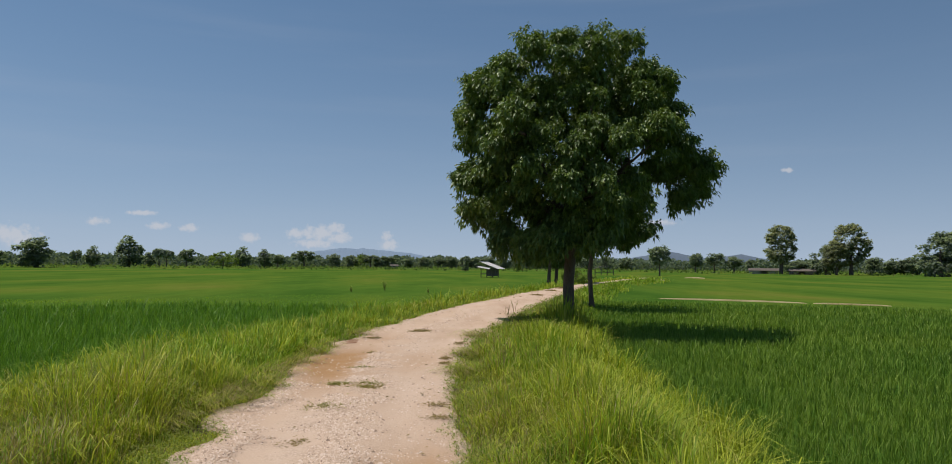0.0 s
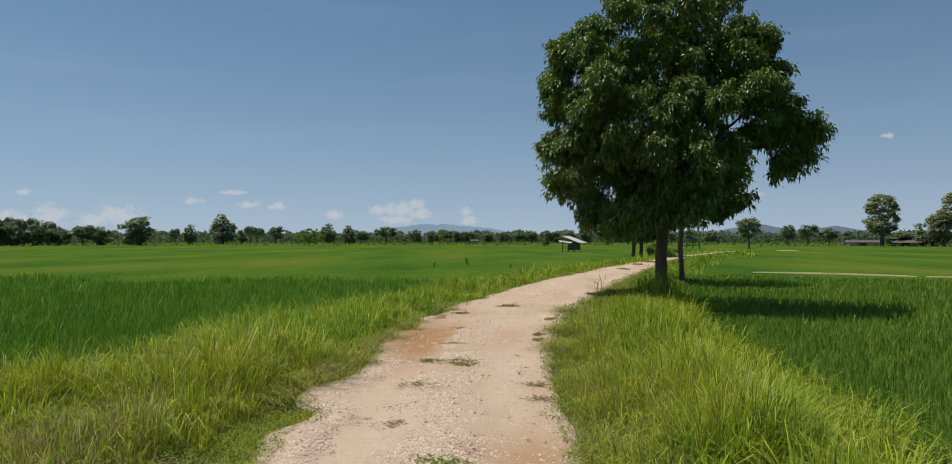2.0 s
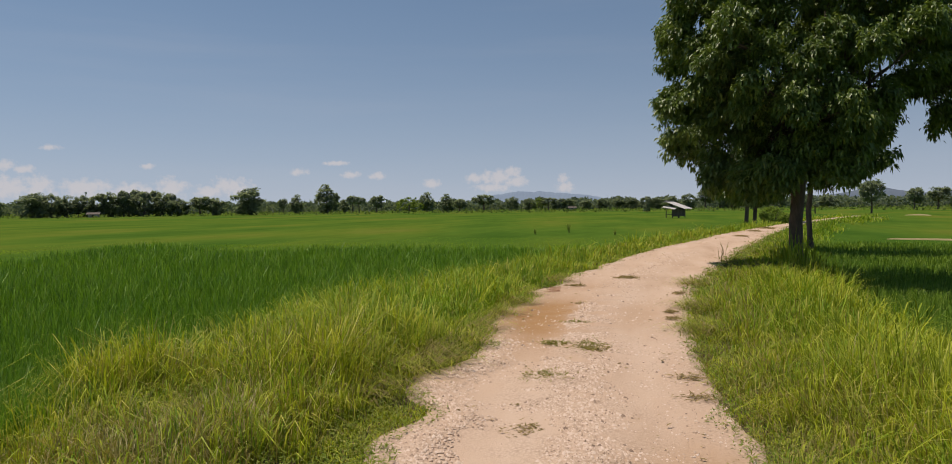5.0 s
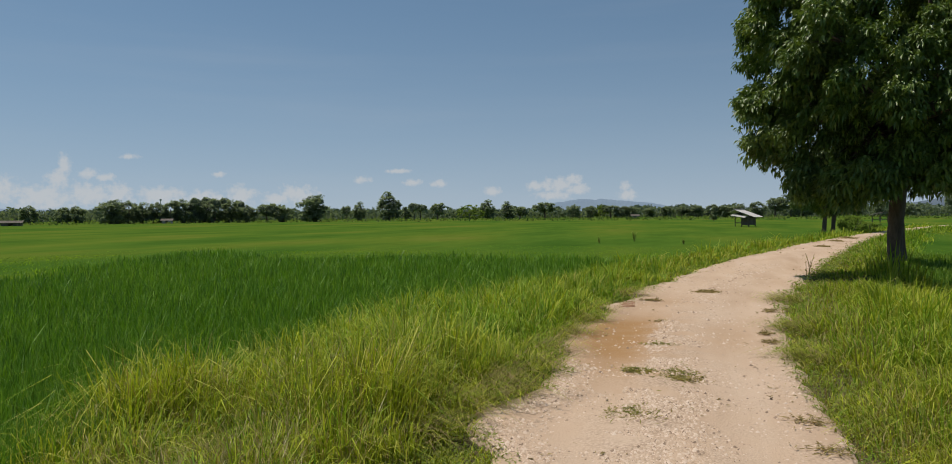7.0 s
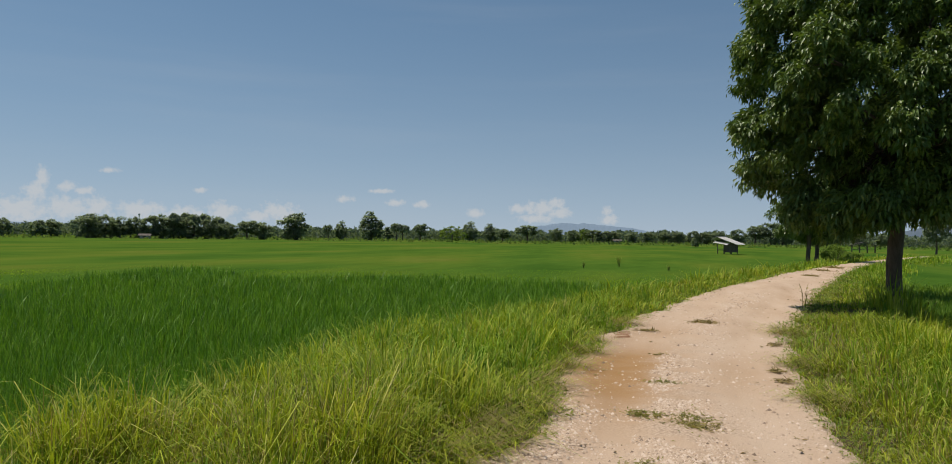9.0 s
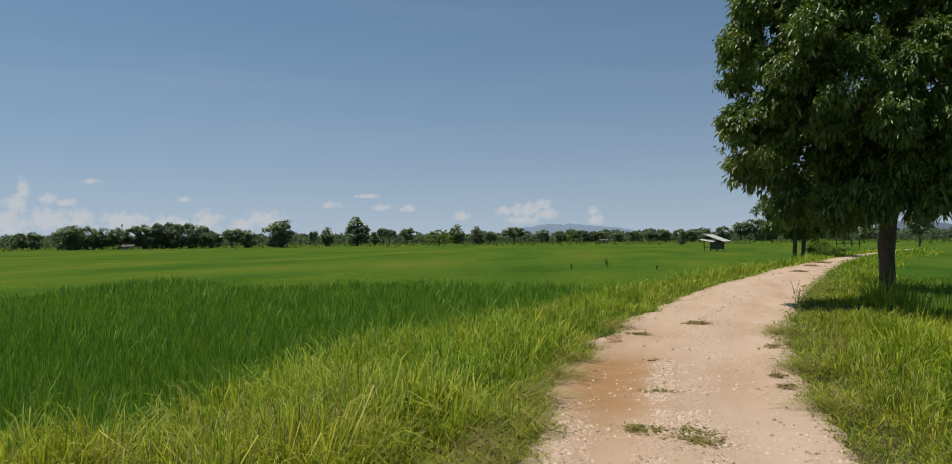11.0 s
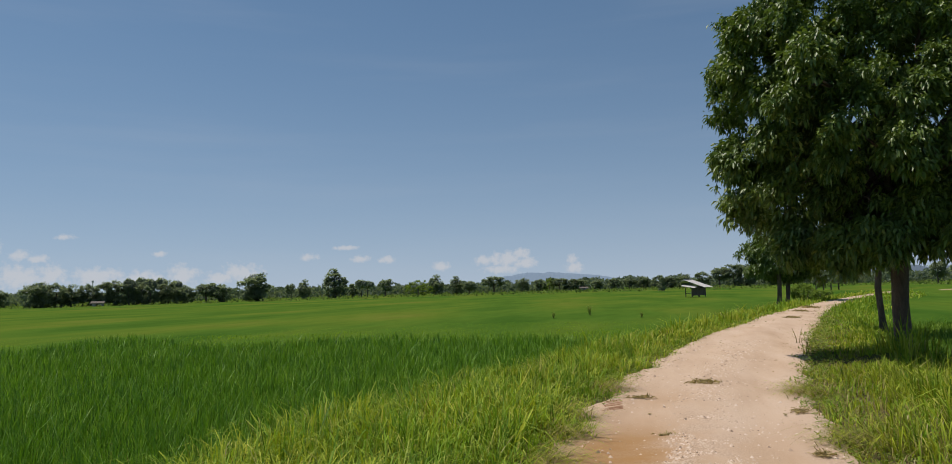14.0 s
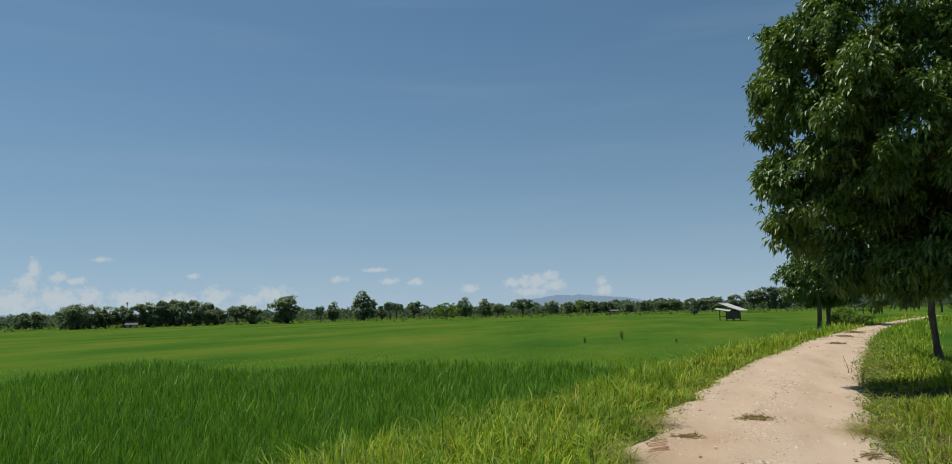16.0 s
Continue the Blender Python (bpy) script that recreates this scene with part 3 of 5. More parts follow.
def crown_mesh(name, lobes, clumps, shoots, per_shoot, leaf, clump_r, seed, inner=0.25, droop=1.0, leaf_w=0.30, holes=(), hang=0.0):
    """A crown of drooping leaf tufts gathered in clumps over the surface of several lobes."""
    rng = np.random.default_rng(seed)
    c = np.array([l[0] for l in lobes], float)
    r = np.array([l[1] for l in lobes], float) + 0.12 * hang
    area = (r[:, 0] * r[:, 2]) ** 0.9
    centres = []
    while len(centres) < clumps:
        i = rng.choice(len(lobes), p=area / area.sum())
        d = unit(rng.standard_normal(3))
        inside = rng.random() < inner
        k = rng.uniform(0.35, 0.8) if inside else rng.uniform(0.84 - 0.06 * hang, 1.0)
        p = c[i] + d * r[i] * k
        depth = np.min(np.linalg.norm((p - c) / r, axis=1))
        open_air = any(math.hypot(p[0] - 0.18 * p[1] - hx, p[2] - hz) < hr for hx, hz, hr in holes)
        if (inside or depth > 0.8 - 0.06 * hang) and not open_air:
            centres.append(p)
    centres = np.array(centres)
    mid = c.mean(0)
    if hang:
        # leaf clumps gather on separate boughs, with dark recesses between them
        boughs = []
        for p in centres:
            if all(np.sum((p - b) ** 2) > 0.78 ** 2 for b in boughs):
                boughs.append(p)
        boughs = np.array(boughs)
        near = np.argmin(((centres[:, None] - boughs[None]) ** 2).sum(2), 1)
        centres = boughs[near] + (centres - boughs[near]) * rng.uniform(0.35, 0.8, clumps)[:, None]
    n = clumps * shoots
    cl = np.repeat(np.arange(clumps), shoots)
    size = clump_r * rng.uniform(0.6, 1.25, clumps)
    off = unit(rng.standard_normal((n, 3))) * (rng.random(n) ** 0.5)[:, None] * size[cl][:, None]
    off[:, 2] *= 0.75
    if hang:
        off = unit(rng.standard_normal((n, 3))) * rng.uniform(0.55, 1.0, n)[:, None] * size[cl][:, None]
        off[:, 2] = np.where(rng.random(n) < 0.6, np.abs(off[:, 2]) * 0.9, off[:, 2])
    pos = centres[cl] + off
    out = unit(unit(pos - mid) * 0.8 + unit(off) * 0.6 + np.array([0, 0, 0.25]))
    m = n * per_shoot
    base, axis = np.repeat(pos, per_shoot, 0), np.repeat(out, per_shoot, 0)
    if hang:
        base = base + rng.standard_normal((m, 3)) * 0.05
    along = unit(axis * 0.45 + rng.standard_normal((m, 3)) * (0.75 - 0.15 * hang) + np.array([0, 0, -0.32 * droop - 0.12 * hang]))
    side = unit(np.cross(along, np.array([0, 0, 1.0])) + rng.standard_normal((m, 3)) * 0.35)
    v, q, t = (leaves_arrays if leaf > 1.0 else diamonds_arrays)(base + along * leaf * 0.15, along, side, leaf * rng.uniform(0.7, 1.25, m), leaf * leaf_w * rng.uniform(0.8, 1.2, m), droop * rng.uniform(0.4, 1.3, m))
    return mesh_arrays(name, v, q, t)


def limb_meshes(trunk_pts, trunk_r, targets, fork, seed):
    """The trunk, and one mesh for each limb that bends from the fork out to a lobe."""
    rng = np.random.default_rng(seed)
    v, q = tube_arrays(trunk_pts, trunk_r, 14, seed)
    limbs = []
    for i, g in enumerate(targets):
        a = np.asarray(trunk_pts[-1 - (i % fork)], float)
        g = np.asarray(g, float)
        steps = np.linspace(0, 1, 7)[:, None]
        pts = a + (g - a) * steps + np.array([0, 0, 0.35]) * np.sin(np.pi * steps) + rng.standard_normal((7, 3)) * 0.06 * np.sin(np.pi * steps)
        r0 = trunk_r[-1] * rng.uniform(0.45, 0.7)
        pieces = [tube_arrays(pts, np.linspace(r0, 0.02, 7), 7, seed + i)]
        for k in range(3):
            s = pts[3 + k]
            e = s + unit(rng.standard_normal(3) + unit(g - a)) * rng.uniform(0.6, 1.3)
            pieces.append(tube_arrays([s, (s + e) / 2 + (0, 0, 0.08), e], [r0 * 0.35, r0 * 0.22, 0.008], 5, seed + 50 + i * 3 + k))
        lv, lq = join_arrays(pieces)
        limbs.append(mesh_arrays("branch", lv, lq, smooth=True))
    return mesh_arrays("trunk", v, q, smooth=True), limbs


def roadside_tree(x, y, trunk, lobes, clumps, shoots, per_shoot, leaf, label, seed, clump_r=0.62, trunk_r=0.17, holes=(), hang=0.0):
    """A tree at its place; trunk points and lobes are relative to its foot."""
    z = float(ground_z(np.array([x]), np.array([y]))[0])
    tree = thing("tree", pose(x, y, z), label, "tree", "trees along the track")
    rr = np.linspace(trunk_r, trunk_r * 0.72, len(trunk))
    rr[0] *= 1.35
    stem, limbs = limb_meshes(trunk, rr, [np.array(l[0]) for l in lobes], 2, seed)
    bole = part("trunk", stem, M_BARK, tree, "rough grey-brown trunk")
    for limb in limbs:
        part("branch", limb, M_BARK, bole)
    part("crown", crown_mesh("crown", lobes, clumps, shoots, per_shoot, leaf, clump_r, seed, 0.25, 1.1, 0.5 if hang else 0.46, holes, hang), M_TREE, tree, "dense drooping dark green leaves")
    return tree


big_lobes = [((0.25, 0.4, 5.5), (2.8, 2.5, 2.8)), ((-0.65, 0.1, 7.5), (1.5, 1.8, 1.1)), ((1.0, 0.1, 7.62), (1.5, 1.8, 1.05)), ((-1.95, 0.1, 6.4), (1.25, 1.7, 1.3)), ((-2.12, 0.1, 4.9), (1.3, 1.8, 1.6)),
             ((-2.1, 0.0, 3.95), (1.15, 1.5, 1.15)), ((-1.0, 0.0, 2.9), (1.1, 1.4, 0.75)), ((2.1, 0.1, 6.5), (1.2, 1.7, 1.15)), ((2.6, 0.1, 5.5), (1.15, 1.7, 1.1)), ((3.7, 0.0, 4.75), (0.75, 1.0, 0.6)),
             ((3.5, 0.0, 4.1), (0.7, 0.9, 0.55)), ((-0.2, -0.2, 3.35), (1.3, 1.5, 0.9)), ((1.5, 0.3, 4.2), (0.8, 1.2, 0.6))]
front_lobes = [((0.5, -2.2, 3.7), (0.9, 0.6, 0.5)), ((1.8, -1.9, 4.2), (0.7, 0.6, 0.45)), ((-0.8, -2.1, 4.2), (0.9, 0.6, 0.5)), ((0.5, -1.7, 2.7), (0.6, 0.5, 0.45)), ((-0.4, -1.8, 2.35), (0.6, 0.5, 0.45)), ((-1.3, -0.6, 2.35), (0.8, 0.8, 0.5)),
             ((0.8, -2.4, 5.0), (1.0, 0.55, 0.55)), ((-1.6, -2.0, 5.4), (0.9, 0.55, 0.55)), ((2.3, -1.9, 5.3), (0.7, 0.55, 0.5))]
roadside_tree(2.78, 21.15, [(0, 0, -0.1), (0.02, 0, 0.4), (0.0, 0, 1.2), (0.06, 0, 2.0), (0.15, 0.05, 2.8), (0.3, 0.1, 3.8)], big_lobes + front_lobes, 960, 19, 12, 0.118,
              "large round tree with dense dark green drooping leaves", 11, 0.36, 0.185, ((2.1, 4.75, 0.5), (1.5, 4.1, 0.35), (2.6, 3.9, 0.4)), 1.0)
roadside_tree(5.22, 31.6, [(0, 0, -0.1), (-0.05, 0, 0.6), (-0.1, 0, 1.6), (0.0, 0, 2.6), (0.1, 0, 3.6)],
              [((0.2, 0, 4.9), (2.3, 2.4, 2.1)), ((1.3, 0, 3.85), (1.3, 1.5, 0.9)), ((-0.7, 0.2, 3.8), (1.2, 1.4, 1.0))], 140, 18, 10, 0.20,
              "slender tree with dark green crown on the grassy verge", 23, 0.55, 0.11)
for tx, ty, seed, s in ((6.5, 63.5, 31, 0.93), (7.3, 64.8, 37, 0.9)):
    roadside_tree(tx, ty, [(0, 0, -0.1), (0.1, 0, 0.8), (0.15, 0, 1.8), (0.1, 0, 2.8), (0.1, 0, 3.6)],
                  [((0.5, 0, 4.7 * s), (2.7 * s, 3.0 * s, 2.3 * s)), ((-1.1 * s, 0, 4.1 * s), (1.5, 1.7, 1.4)), ((2.0 * s, 0, 4.4 * s), (1.8, 2, 1.2)), ((0.6, 0, 6.4 * s), (1.8 * s, 2.0 * s, 1.4 * s))], 120, 14, 9, 0.27,
                  "dark green leafy tree shading the bend of the track", seed, 0.7, 0.17)



def bush(x, y, wide, high, label, seed):
    """A low leafy bush on short stems."""
    z = float(ground_z(np.array([x]), np.array([y]))[0])
    plant = thing("bush", pose(x, y, z), label, "bush")
    r = np.random.default_rng(seed)
    v, q = join_arrays([tube_arrays([(0, 0, -0.05), (dx * 0.5, dy * 0.5, high * 0.4), (dx, dy, high * 0.75)], [0.03, 0.022, 0.01], 5, seed + k) for k, (dx, dy) in enumerate(r.uniform(-wide / 3, wide / 3, (5, 2)))])
    part("stem", mesh_arrays("stem", v, q, smooth=True), M_BARK, plant)
    lobes = [((0, 0, high * 0.55), (wide / 2, wide / 2, high * 0.42)), ((wide * 0.25, 0, high * 0.4), (wide * 0.3, wide * 0.3, high * 0.33)), ((-wide * 0.28, 0, high * 0.38), (wide * 0.28, wide * 0.3, high * 0.33))]
    part("crown", crown_mesh("crown", lobes, 34, 9, 8, 0.2, 0.3, seed, 0.25, 0.5, 0.42), M_LIGHTTREE, plant)


bush(10.4, 75.0, 2.4, 1.6, "light green leafy bush beside the bend of the track", 51)
bush(12.2, 78.0, 1.8, 1.1, "low light green bush beside the far bend of the track", 52)

# ---- far trees ----


def far_tree_model(kind, seed):
    """A tree ten metres high, for the far side of the fields."""
    rng = np.random.default_rng(seed)
    if kind == "cone":
        lobes = [((0, 0, 3.2), (2.8, 2.8, 2.6)), ((0.2, 0, 5.4), (2.2, 2.2, 2.0)), ((-0.2, 0, 7.4), (1.3, 1.3, 1.6)), ((0, 0, 8.9), (0.7, 0.7, 1.1)), ((1.4, 0, 4.6), (1.6, 1.6, 1.4))]
    elif kind == "bush":
        lobes = [((0, 0, 4.5), (5.0, 5, 4.4)), ((-3, 0, 3.6), (3.2, 3, 3.4)), ((3.2, 0, 3.8), (3.2, 3, 3.6)), ((1, 0, 6.6), (3, 3, 3.0))]
    elif kind == "airy":
        lobes = [((0, 0, 5.8), (2.1, 2.1, 3.9)), ((-1.0, 0, 4.4), (1.7, 1.6, 1.8)), ((1.1, 0, 5.0), (1.5, 1.5, 1.9)), ((rng.uniform(-0.5, 0.5), 0, 8.6), (1.2, 1.2, 1.3)), ((0.9, 0, 7.2), (1.2, 1.2, 1.2)), ((-0.9, 0, 6.8), (1.3, 1.3, 1.2))]
    elif kind == "palm":
        lobes = [((0, 0, 8.6), (2.0, 2.0, 1.1))]
    elif kind == "open":
        lobes = [((0, 0, 6.2), (2.6, 2.6, 2.6))] + [((rng.uniform(-2.5, 2.5), rng.uniform(-2.0, 2.0), rng.uniform(4.4, 8.2)), (rng.uniform(0.9, 1.5),) * 3) for _ in range(9)]
    else:
        lobes = [((0, 0, 5.3), (2.9, 2.9, 3.3)), ((0, 0, 2.4), (2.7, 2.7, 2.2)), ((rng.uniform(-1.0, 1.0), 0, 8.2), (1.6, 1.6, 1.5))]
        lobes += [((rng.uniform(-2.8, 2.8), rng.uniform(-2.0, 2.0), rng.uniform(2.0, 7.6)), (rng.uniform(0.9, 1.5),) * 3) for _ in range(8)]
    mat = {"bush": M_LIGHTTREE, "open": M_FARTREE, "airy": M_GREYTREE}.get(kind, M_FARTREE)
    tree = thing("tree", pose(0, 0, 0), "", "tree", "trees beyond the fields")
    trunk = [(0, 0, -0.5), (0.1, 0, 1.5), (0.0, 0, 3.5), (0.1, 0, 6.0 if kind != "palm" else 8.4)]
    v, q = tube_arrays(trunk, [0.35, 0.28, 0.22, 0.12], 8, seed)
    part("trunk", mesh_arrays("trunk", v, q, smooth=True), M_BARK, tree)
    dense = {"airy": 120, "palm": 16, "cone": 80}.get(kind, 105 if kind == "round" else 75)
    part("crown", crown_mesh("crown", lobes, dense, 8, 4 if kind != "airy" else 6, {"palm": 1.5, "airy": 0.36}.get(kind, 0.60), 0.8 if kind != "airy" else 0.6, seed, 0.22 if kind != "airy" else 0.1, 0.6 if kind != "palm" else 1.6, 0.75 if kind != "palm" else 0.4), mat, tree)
    return tree


FAR_LABELS = {"open": "dark green tree with an open crown beyond the fields", "round": "round dark green tree beyond the rice fields", "cone": "pointed dark green tree beyond the rice fields", "bush": "broad light green bush at the field's edge",
              "airy": "tall airy grey-green tree behind the field", "palm": "slim palm above the distant tree line"}
models = {k: [far_tree_model(k, 100 + 7 * i + len(k)) for i in range(n)] for k, n in (("round", 6), ("open", 4), ("cone", 2), ("bush", 2), ("airy", 2), ("palm", 1))}

# bearing in degrees, distance, height, width of each tree in metres, kind
PALMS = [
    (-40.7, 229, 7.2, 2.4, "palm"), (-39.9, 236, 7.6, 2.4, "palm"), (-39.3, 229, 7.0, 2.2, "palm"), (-38.6, 236, 7.4, 2.4, "palm"), (-37.6, 236, 6.6, 2.4, "palm"), (-24.2, 285, 6.4, 3.4, "palm"), (-0.85, 190, 3.5, 1.7, "cone"),
]
TREES_WEST = [
    (-51.3, 250, 5.6, 5, "round"), (-49.3, 262, 5.2, 5, "round"), (-48.4, 262, 5.6, 5, "round"), (-46.3, 225, 7.0, 7.5, "round"), (-45.15, 228, 6.6, 6.5, "round"),
    (-44.25, 230, 6.2, 6, "round"), (-43.3, 232, 6.4, 6, "round"), (-42.4, 230, 6.8, 6, "round"), (-41.4, 230, 7.2, 7, "round"), (-40.4, 230, 6.5, 6, "round"),
    (-39.4, 230, 7.2, 6.5, "round"), (-38.2, 232, 7.0, 7, "round"), (-37.1, 235, 5.5, 6.5, "round"), (-35.6, 235, 6.2, 7.5, "open"), (-34.4, 235, 5.6, 5.5, "round"),
    (-32.1, 225, 8.6, 9.5, "round"), (-29.5, 260, 5.8, 3.6, "open"), (-28.5, 260, 6.9, 5.0, "round"), (-26.2, 258, 10.2, 8.4, "cone"), (-24.85, 290, 5.2, 4, "cone"),
]
TREES_NORTH = [
    (-23.7, 290, 6.0, 3.6, "palm"), (-22.3, 280, 7.0, 6.4, "open"), (-19.7, 275, 6.2, 9, "bush"), (-18.3, 295, 8.2, 7, "round"), (-16.7, 262, 6.6, 5.6, "cone"),
    (-15.7, 255, 5.0, 6.4, "open"), (-13.7, 300, 7.5, 9.6, "open"), (-11.4, 310, 6.2, 6, "round"), (-10.0, 330, 5.6, 6, "round"), (-9.3, 330, 5.8, 7, "bush"), (-8.5, 330, 6.2, 8, "open"),
    (-7.6, 330, 5.4, 6, "round"), (-6.8, 330, 5.4, 6, "round"), (-5.5, 330, 5.0, 6, "round"), (-4.2, 340, 5.2, 6, "round"), (-3.05, 340, 5.6, 6, "open"), (-2.0, 340, 6.0, 6.5, "round"),
    (-0.9, 340, 6.0, 6.5, "round"), (0.1, 340, 5.6, 6, "round"), (1.1, 340, 6.2, 7, "round"), (2.4, 330, 6.8, 7, "round"), (3.6, 330, 9.0, 9, "open"), (4.65, 330, 10.5, 9, "open"), (5.5, 330, 9.5, 9, "round"),
]
TREES_EAST = [
    (7.2, 330, 6.2, 7, "round"), (8.8, 330, 6.0, 7, "round"), (10.4, 320, 6.2, 7, "round"), (12.0, 320, 5.6, 7, "round"), (14.6, 150, 6.6, 4.4, "open"), (17.3, 220, 6.2, 4.8, "open"), (18.7, 230, 6.6, 6.2, "open"), (20.1, 230, 5.6, 5.2, "open"),
    (21.3, 260, 4.6, 4, "round"), (23.4, 215, 14.2, 8.8, "airy"), (24.7, 235, 4.2, 9, "round"), (26.4, 215, 8.4, 8.0, "round"), (28.0, 215, 14.4, 9.0, "airy"), (27.1, 212, 9.6, 6.0, "airy"), (29.5, 240, 5.2, 7, "round"),
    (30.7, 245, 5.0, 7, "round"), (31.8, 245, 5.4, 7, "round"), (33.4, 210, 11.4, 11, "round"), (35.2, 215, 12.0, 12, "round"), (37.2, 220, 10.0, 12, "round"),
]
rng = np.random.default_rng(77)
for i, (az, dist, h, w, kind) in enumerate(PALMS + TREES_WEST + TREES_NORTH + TREES_EAST):
    src = models[kind][i % len(models[kind])]
    broad = {"round": 8.4, "open": 8.4, "cone": 6.4, "bush": 12.0, "airy": 5.9, "palm": 5.0}[kind]
    m = pose(math.sin(radians(az)) * dist, math.cos(radians(az)) * dist, FIELD_Z, 0, 0, rng.uniform(-40, 40)) @ Matrix.Diagonal((1.2 * w / broad, 1.2 * w / broad, h / 10.0, 1))
    tree = copy_thing(src, m)
    tree["label"] = FAR_LABELS[kind]
for group in models.values():
    for src in group:
        for o in (*src.children_recursive, src):
            bpy.data.objects.remove(o)


def far_woods():
    """The low belt of scrub and woods behind the single trees."""
    rng = np.random.default_rng(9)
    n = 50000
    az = np.radians(rng.uniform(-62, 48, n))
    dist = rng.uniform(340, 400, n)
    belt = 4.7 + 1.4 * wobble(az * 60, az * 0, 1.0) + 0.9 * wobble(az * 60, az * 0, 0.35, 5)
    z = FIELD_Z + rng.random(n) ** 0.7 * belt
    base = np.stack([np.sin(az) * dist, np.cos(az) * dist, z], 1)
    along = unit(rng.standard_normal((n, 3)))
    side = unit(np.cross(along, rng.standard_normal((n, 3))))
    v, q, t = diamonds_arrays(base, along, side, rng.uniform(1.0, 2.2, n), rng.uniform(0.7, 1.3, n), np.full(n, 0.4))
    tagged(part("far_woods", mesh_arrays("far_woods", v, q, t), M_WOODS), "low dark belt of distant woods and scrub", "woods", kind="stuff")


far_woods()


def field_scrub():
    """Light green rank growth along the far edge of the fields."""
    rng = np.random.default_rng(19)
    n = 6500
    az = np.radians(rng.uniform(-60, 46, n))
    dist = rng.uniform(205, 330, n)
    low = np.clip(0.5 + 0.7 * wobble(az * 80, dist / 30, 1.0, 3), 0.1, 2)
    base = np.stack([np.sin(az) * dist, np.cos(az) * dist, FIELD_Z + rng.random(n) * low], 1)
    along = unit(rng.standard_normal((n, 3)))
    side = unit(np.cross(along, rng.standard_normal((n, 3))))
    v, q, t = diamonds_arrays(base, along, side, rng.uniform(0.5, 1.2, n), rng.uniform(0.4, 0.8, n), np.full(n, 0.3))
    tagged(part("field_scrub", mesh_arrays("field_scrub", v, q, t), M_SCRUB), "light green scrub along the far field edges", "scrub", kind="stuff")


field_scrub()

# ---- grass and rice ----


def blade_mesh(name, pos, height, width, lean, turn, curl):
    """Bent, tapering blades: two quads' worth of width, then a tip."""
    n = len(pos)
    d = np.stack([np.cos(turn), np.sin(turn), np.zeros(n)], 1)
    s = np.stack([-np.sin(turn), np.cos(turn), np.zeros(n)], 1)
    up = np.array([0, 0, 1.0])
    h, w, l = height[:, None], width[:, None], lean[:, None]
    mid = pos + up * h * 0.55 + d * h * l * 0.35
    tip = pos + up * h * (1.0 - 0.35 * curl[:, None]) + d * h * (l + 0.5 * curl[:, None])
    v = np.stack([pos - s * w * 0.4, pos + s * w * 0.4, mid - s * w * 0.5, mid + s * w * 0.5, tip], 1).reshape(-1, 3)
    o = (np.arange(n) * 5)[:, None]
    return mesh_arrays(name, v, o + np.array([0, 1, 3, 2]), o + np.array([2, 3, 4]))


def scatter(rng, near, far, peak, power, az0=-60.0, az1=56.0):
    """Places over the wedge of land ahead, thinning with distance; returns x, y and distance."""
    ox, oy = -1.0, 1.5
    k = 2.0 - power
    total = radians(az1 - az0) * peak * 6.0 ** power * (far ** k - near ** k) / k
    n = int(total)
    d = (near ** k + rng.random(n) * (far ** k - near ** k)) ** (1 / k)
    a = np.radians(rng.uniform(az0, az1, n))
    return ox + np.sin(a) * d, oy + np.cos(a) * d, d


def arch_mesh(name, pos, height, width, reach, turn):
    """Arching blades that rise, bend over and droop at the tip."""
    n = len(pos)
    d = np.stack([np.cos(turn), np.sin(turn), np.zeros(n)], 1)
    s = np.stack([-np.sin(turn), np.cos(turn), np.zeros(n)], 1)
    up = np.array([0, 0, 1.0])
    h, w, r = height[:, None], width[:, None], (reach * height)[:, None]
    over = np.clip(reach - 0.5, 0, 1.2)[:, None]
    a = pos + up * h * 0.5 + d * r * 0.22
    b = pos + up * h * (0.92 - 0.12 * over) + d * r * 0.62
    tip = pos + up * h * (1.02 - 0.55 * over) + d * r * 1.15
    v = np.stack([pos - s * w * 0.4, pos + s * w * 0.4, a - s * w * 0.5, a + s * w * 0.5, b - s * w * 0.36, b + s * w * 0.36, tip], 1).reshape(-1, 3)
    o = (np.arange(n) * 7)[:, None]
    return mesh_arrays(name, v, np.concatenate([o + np.array([0, 1, 3, 2]), o + np.array([2, 3, 5, 4])]), o + np.array([4, 5, 6]))


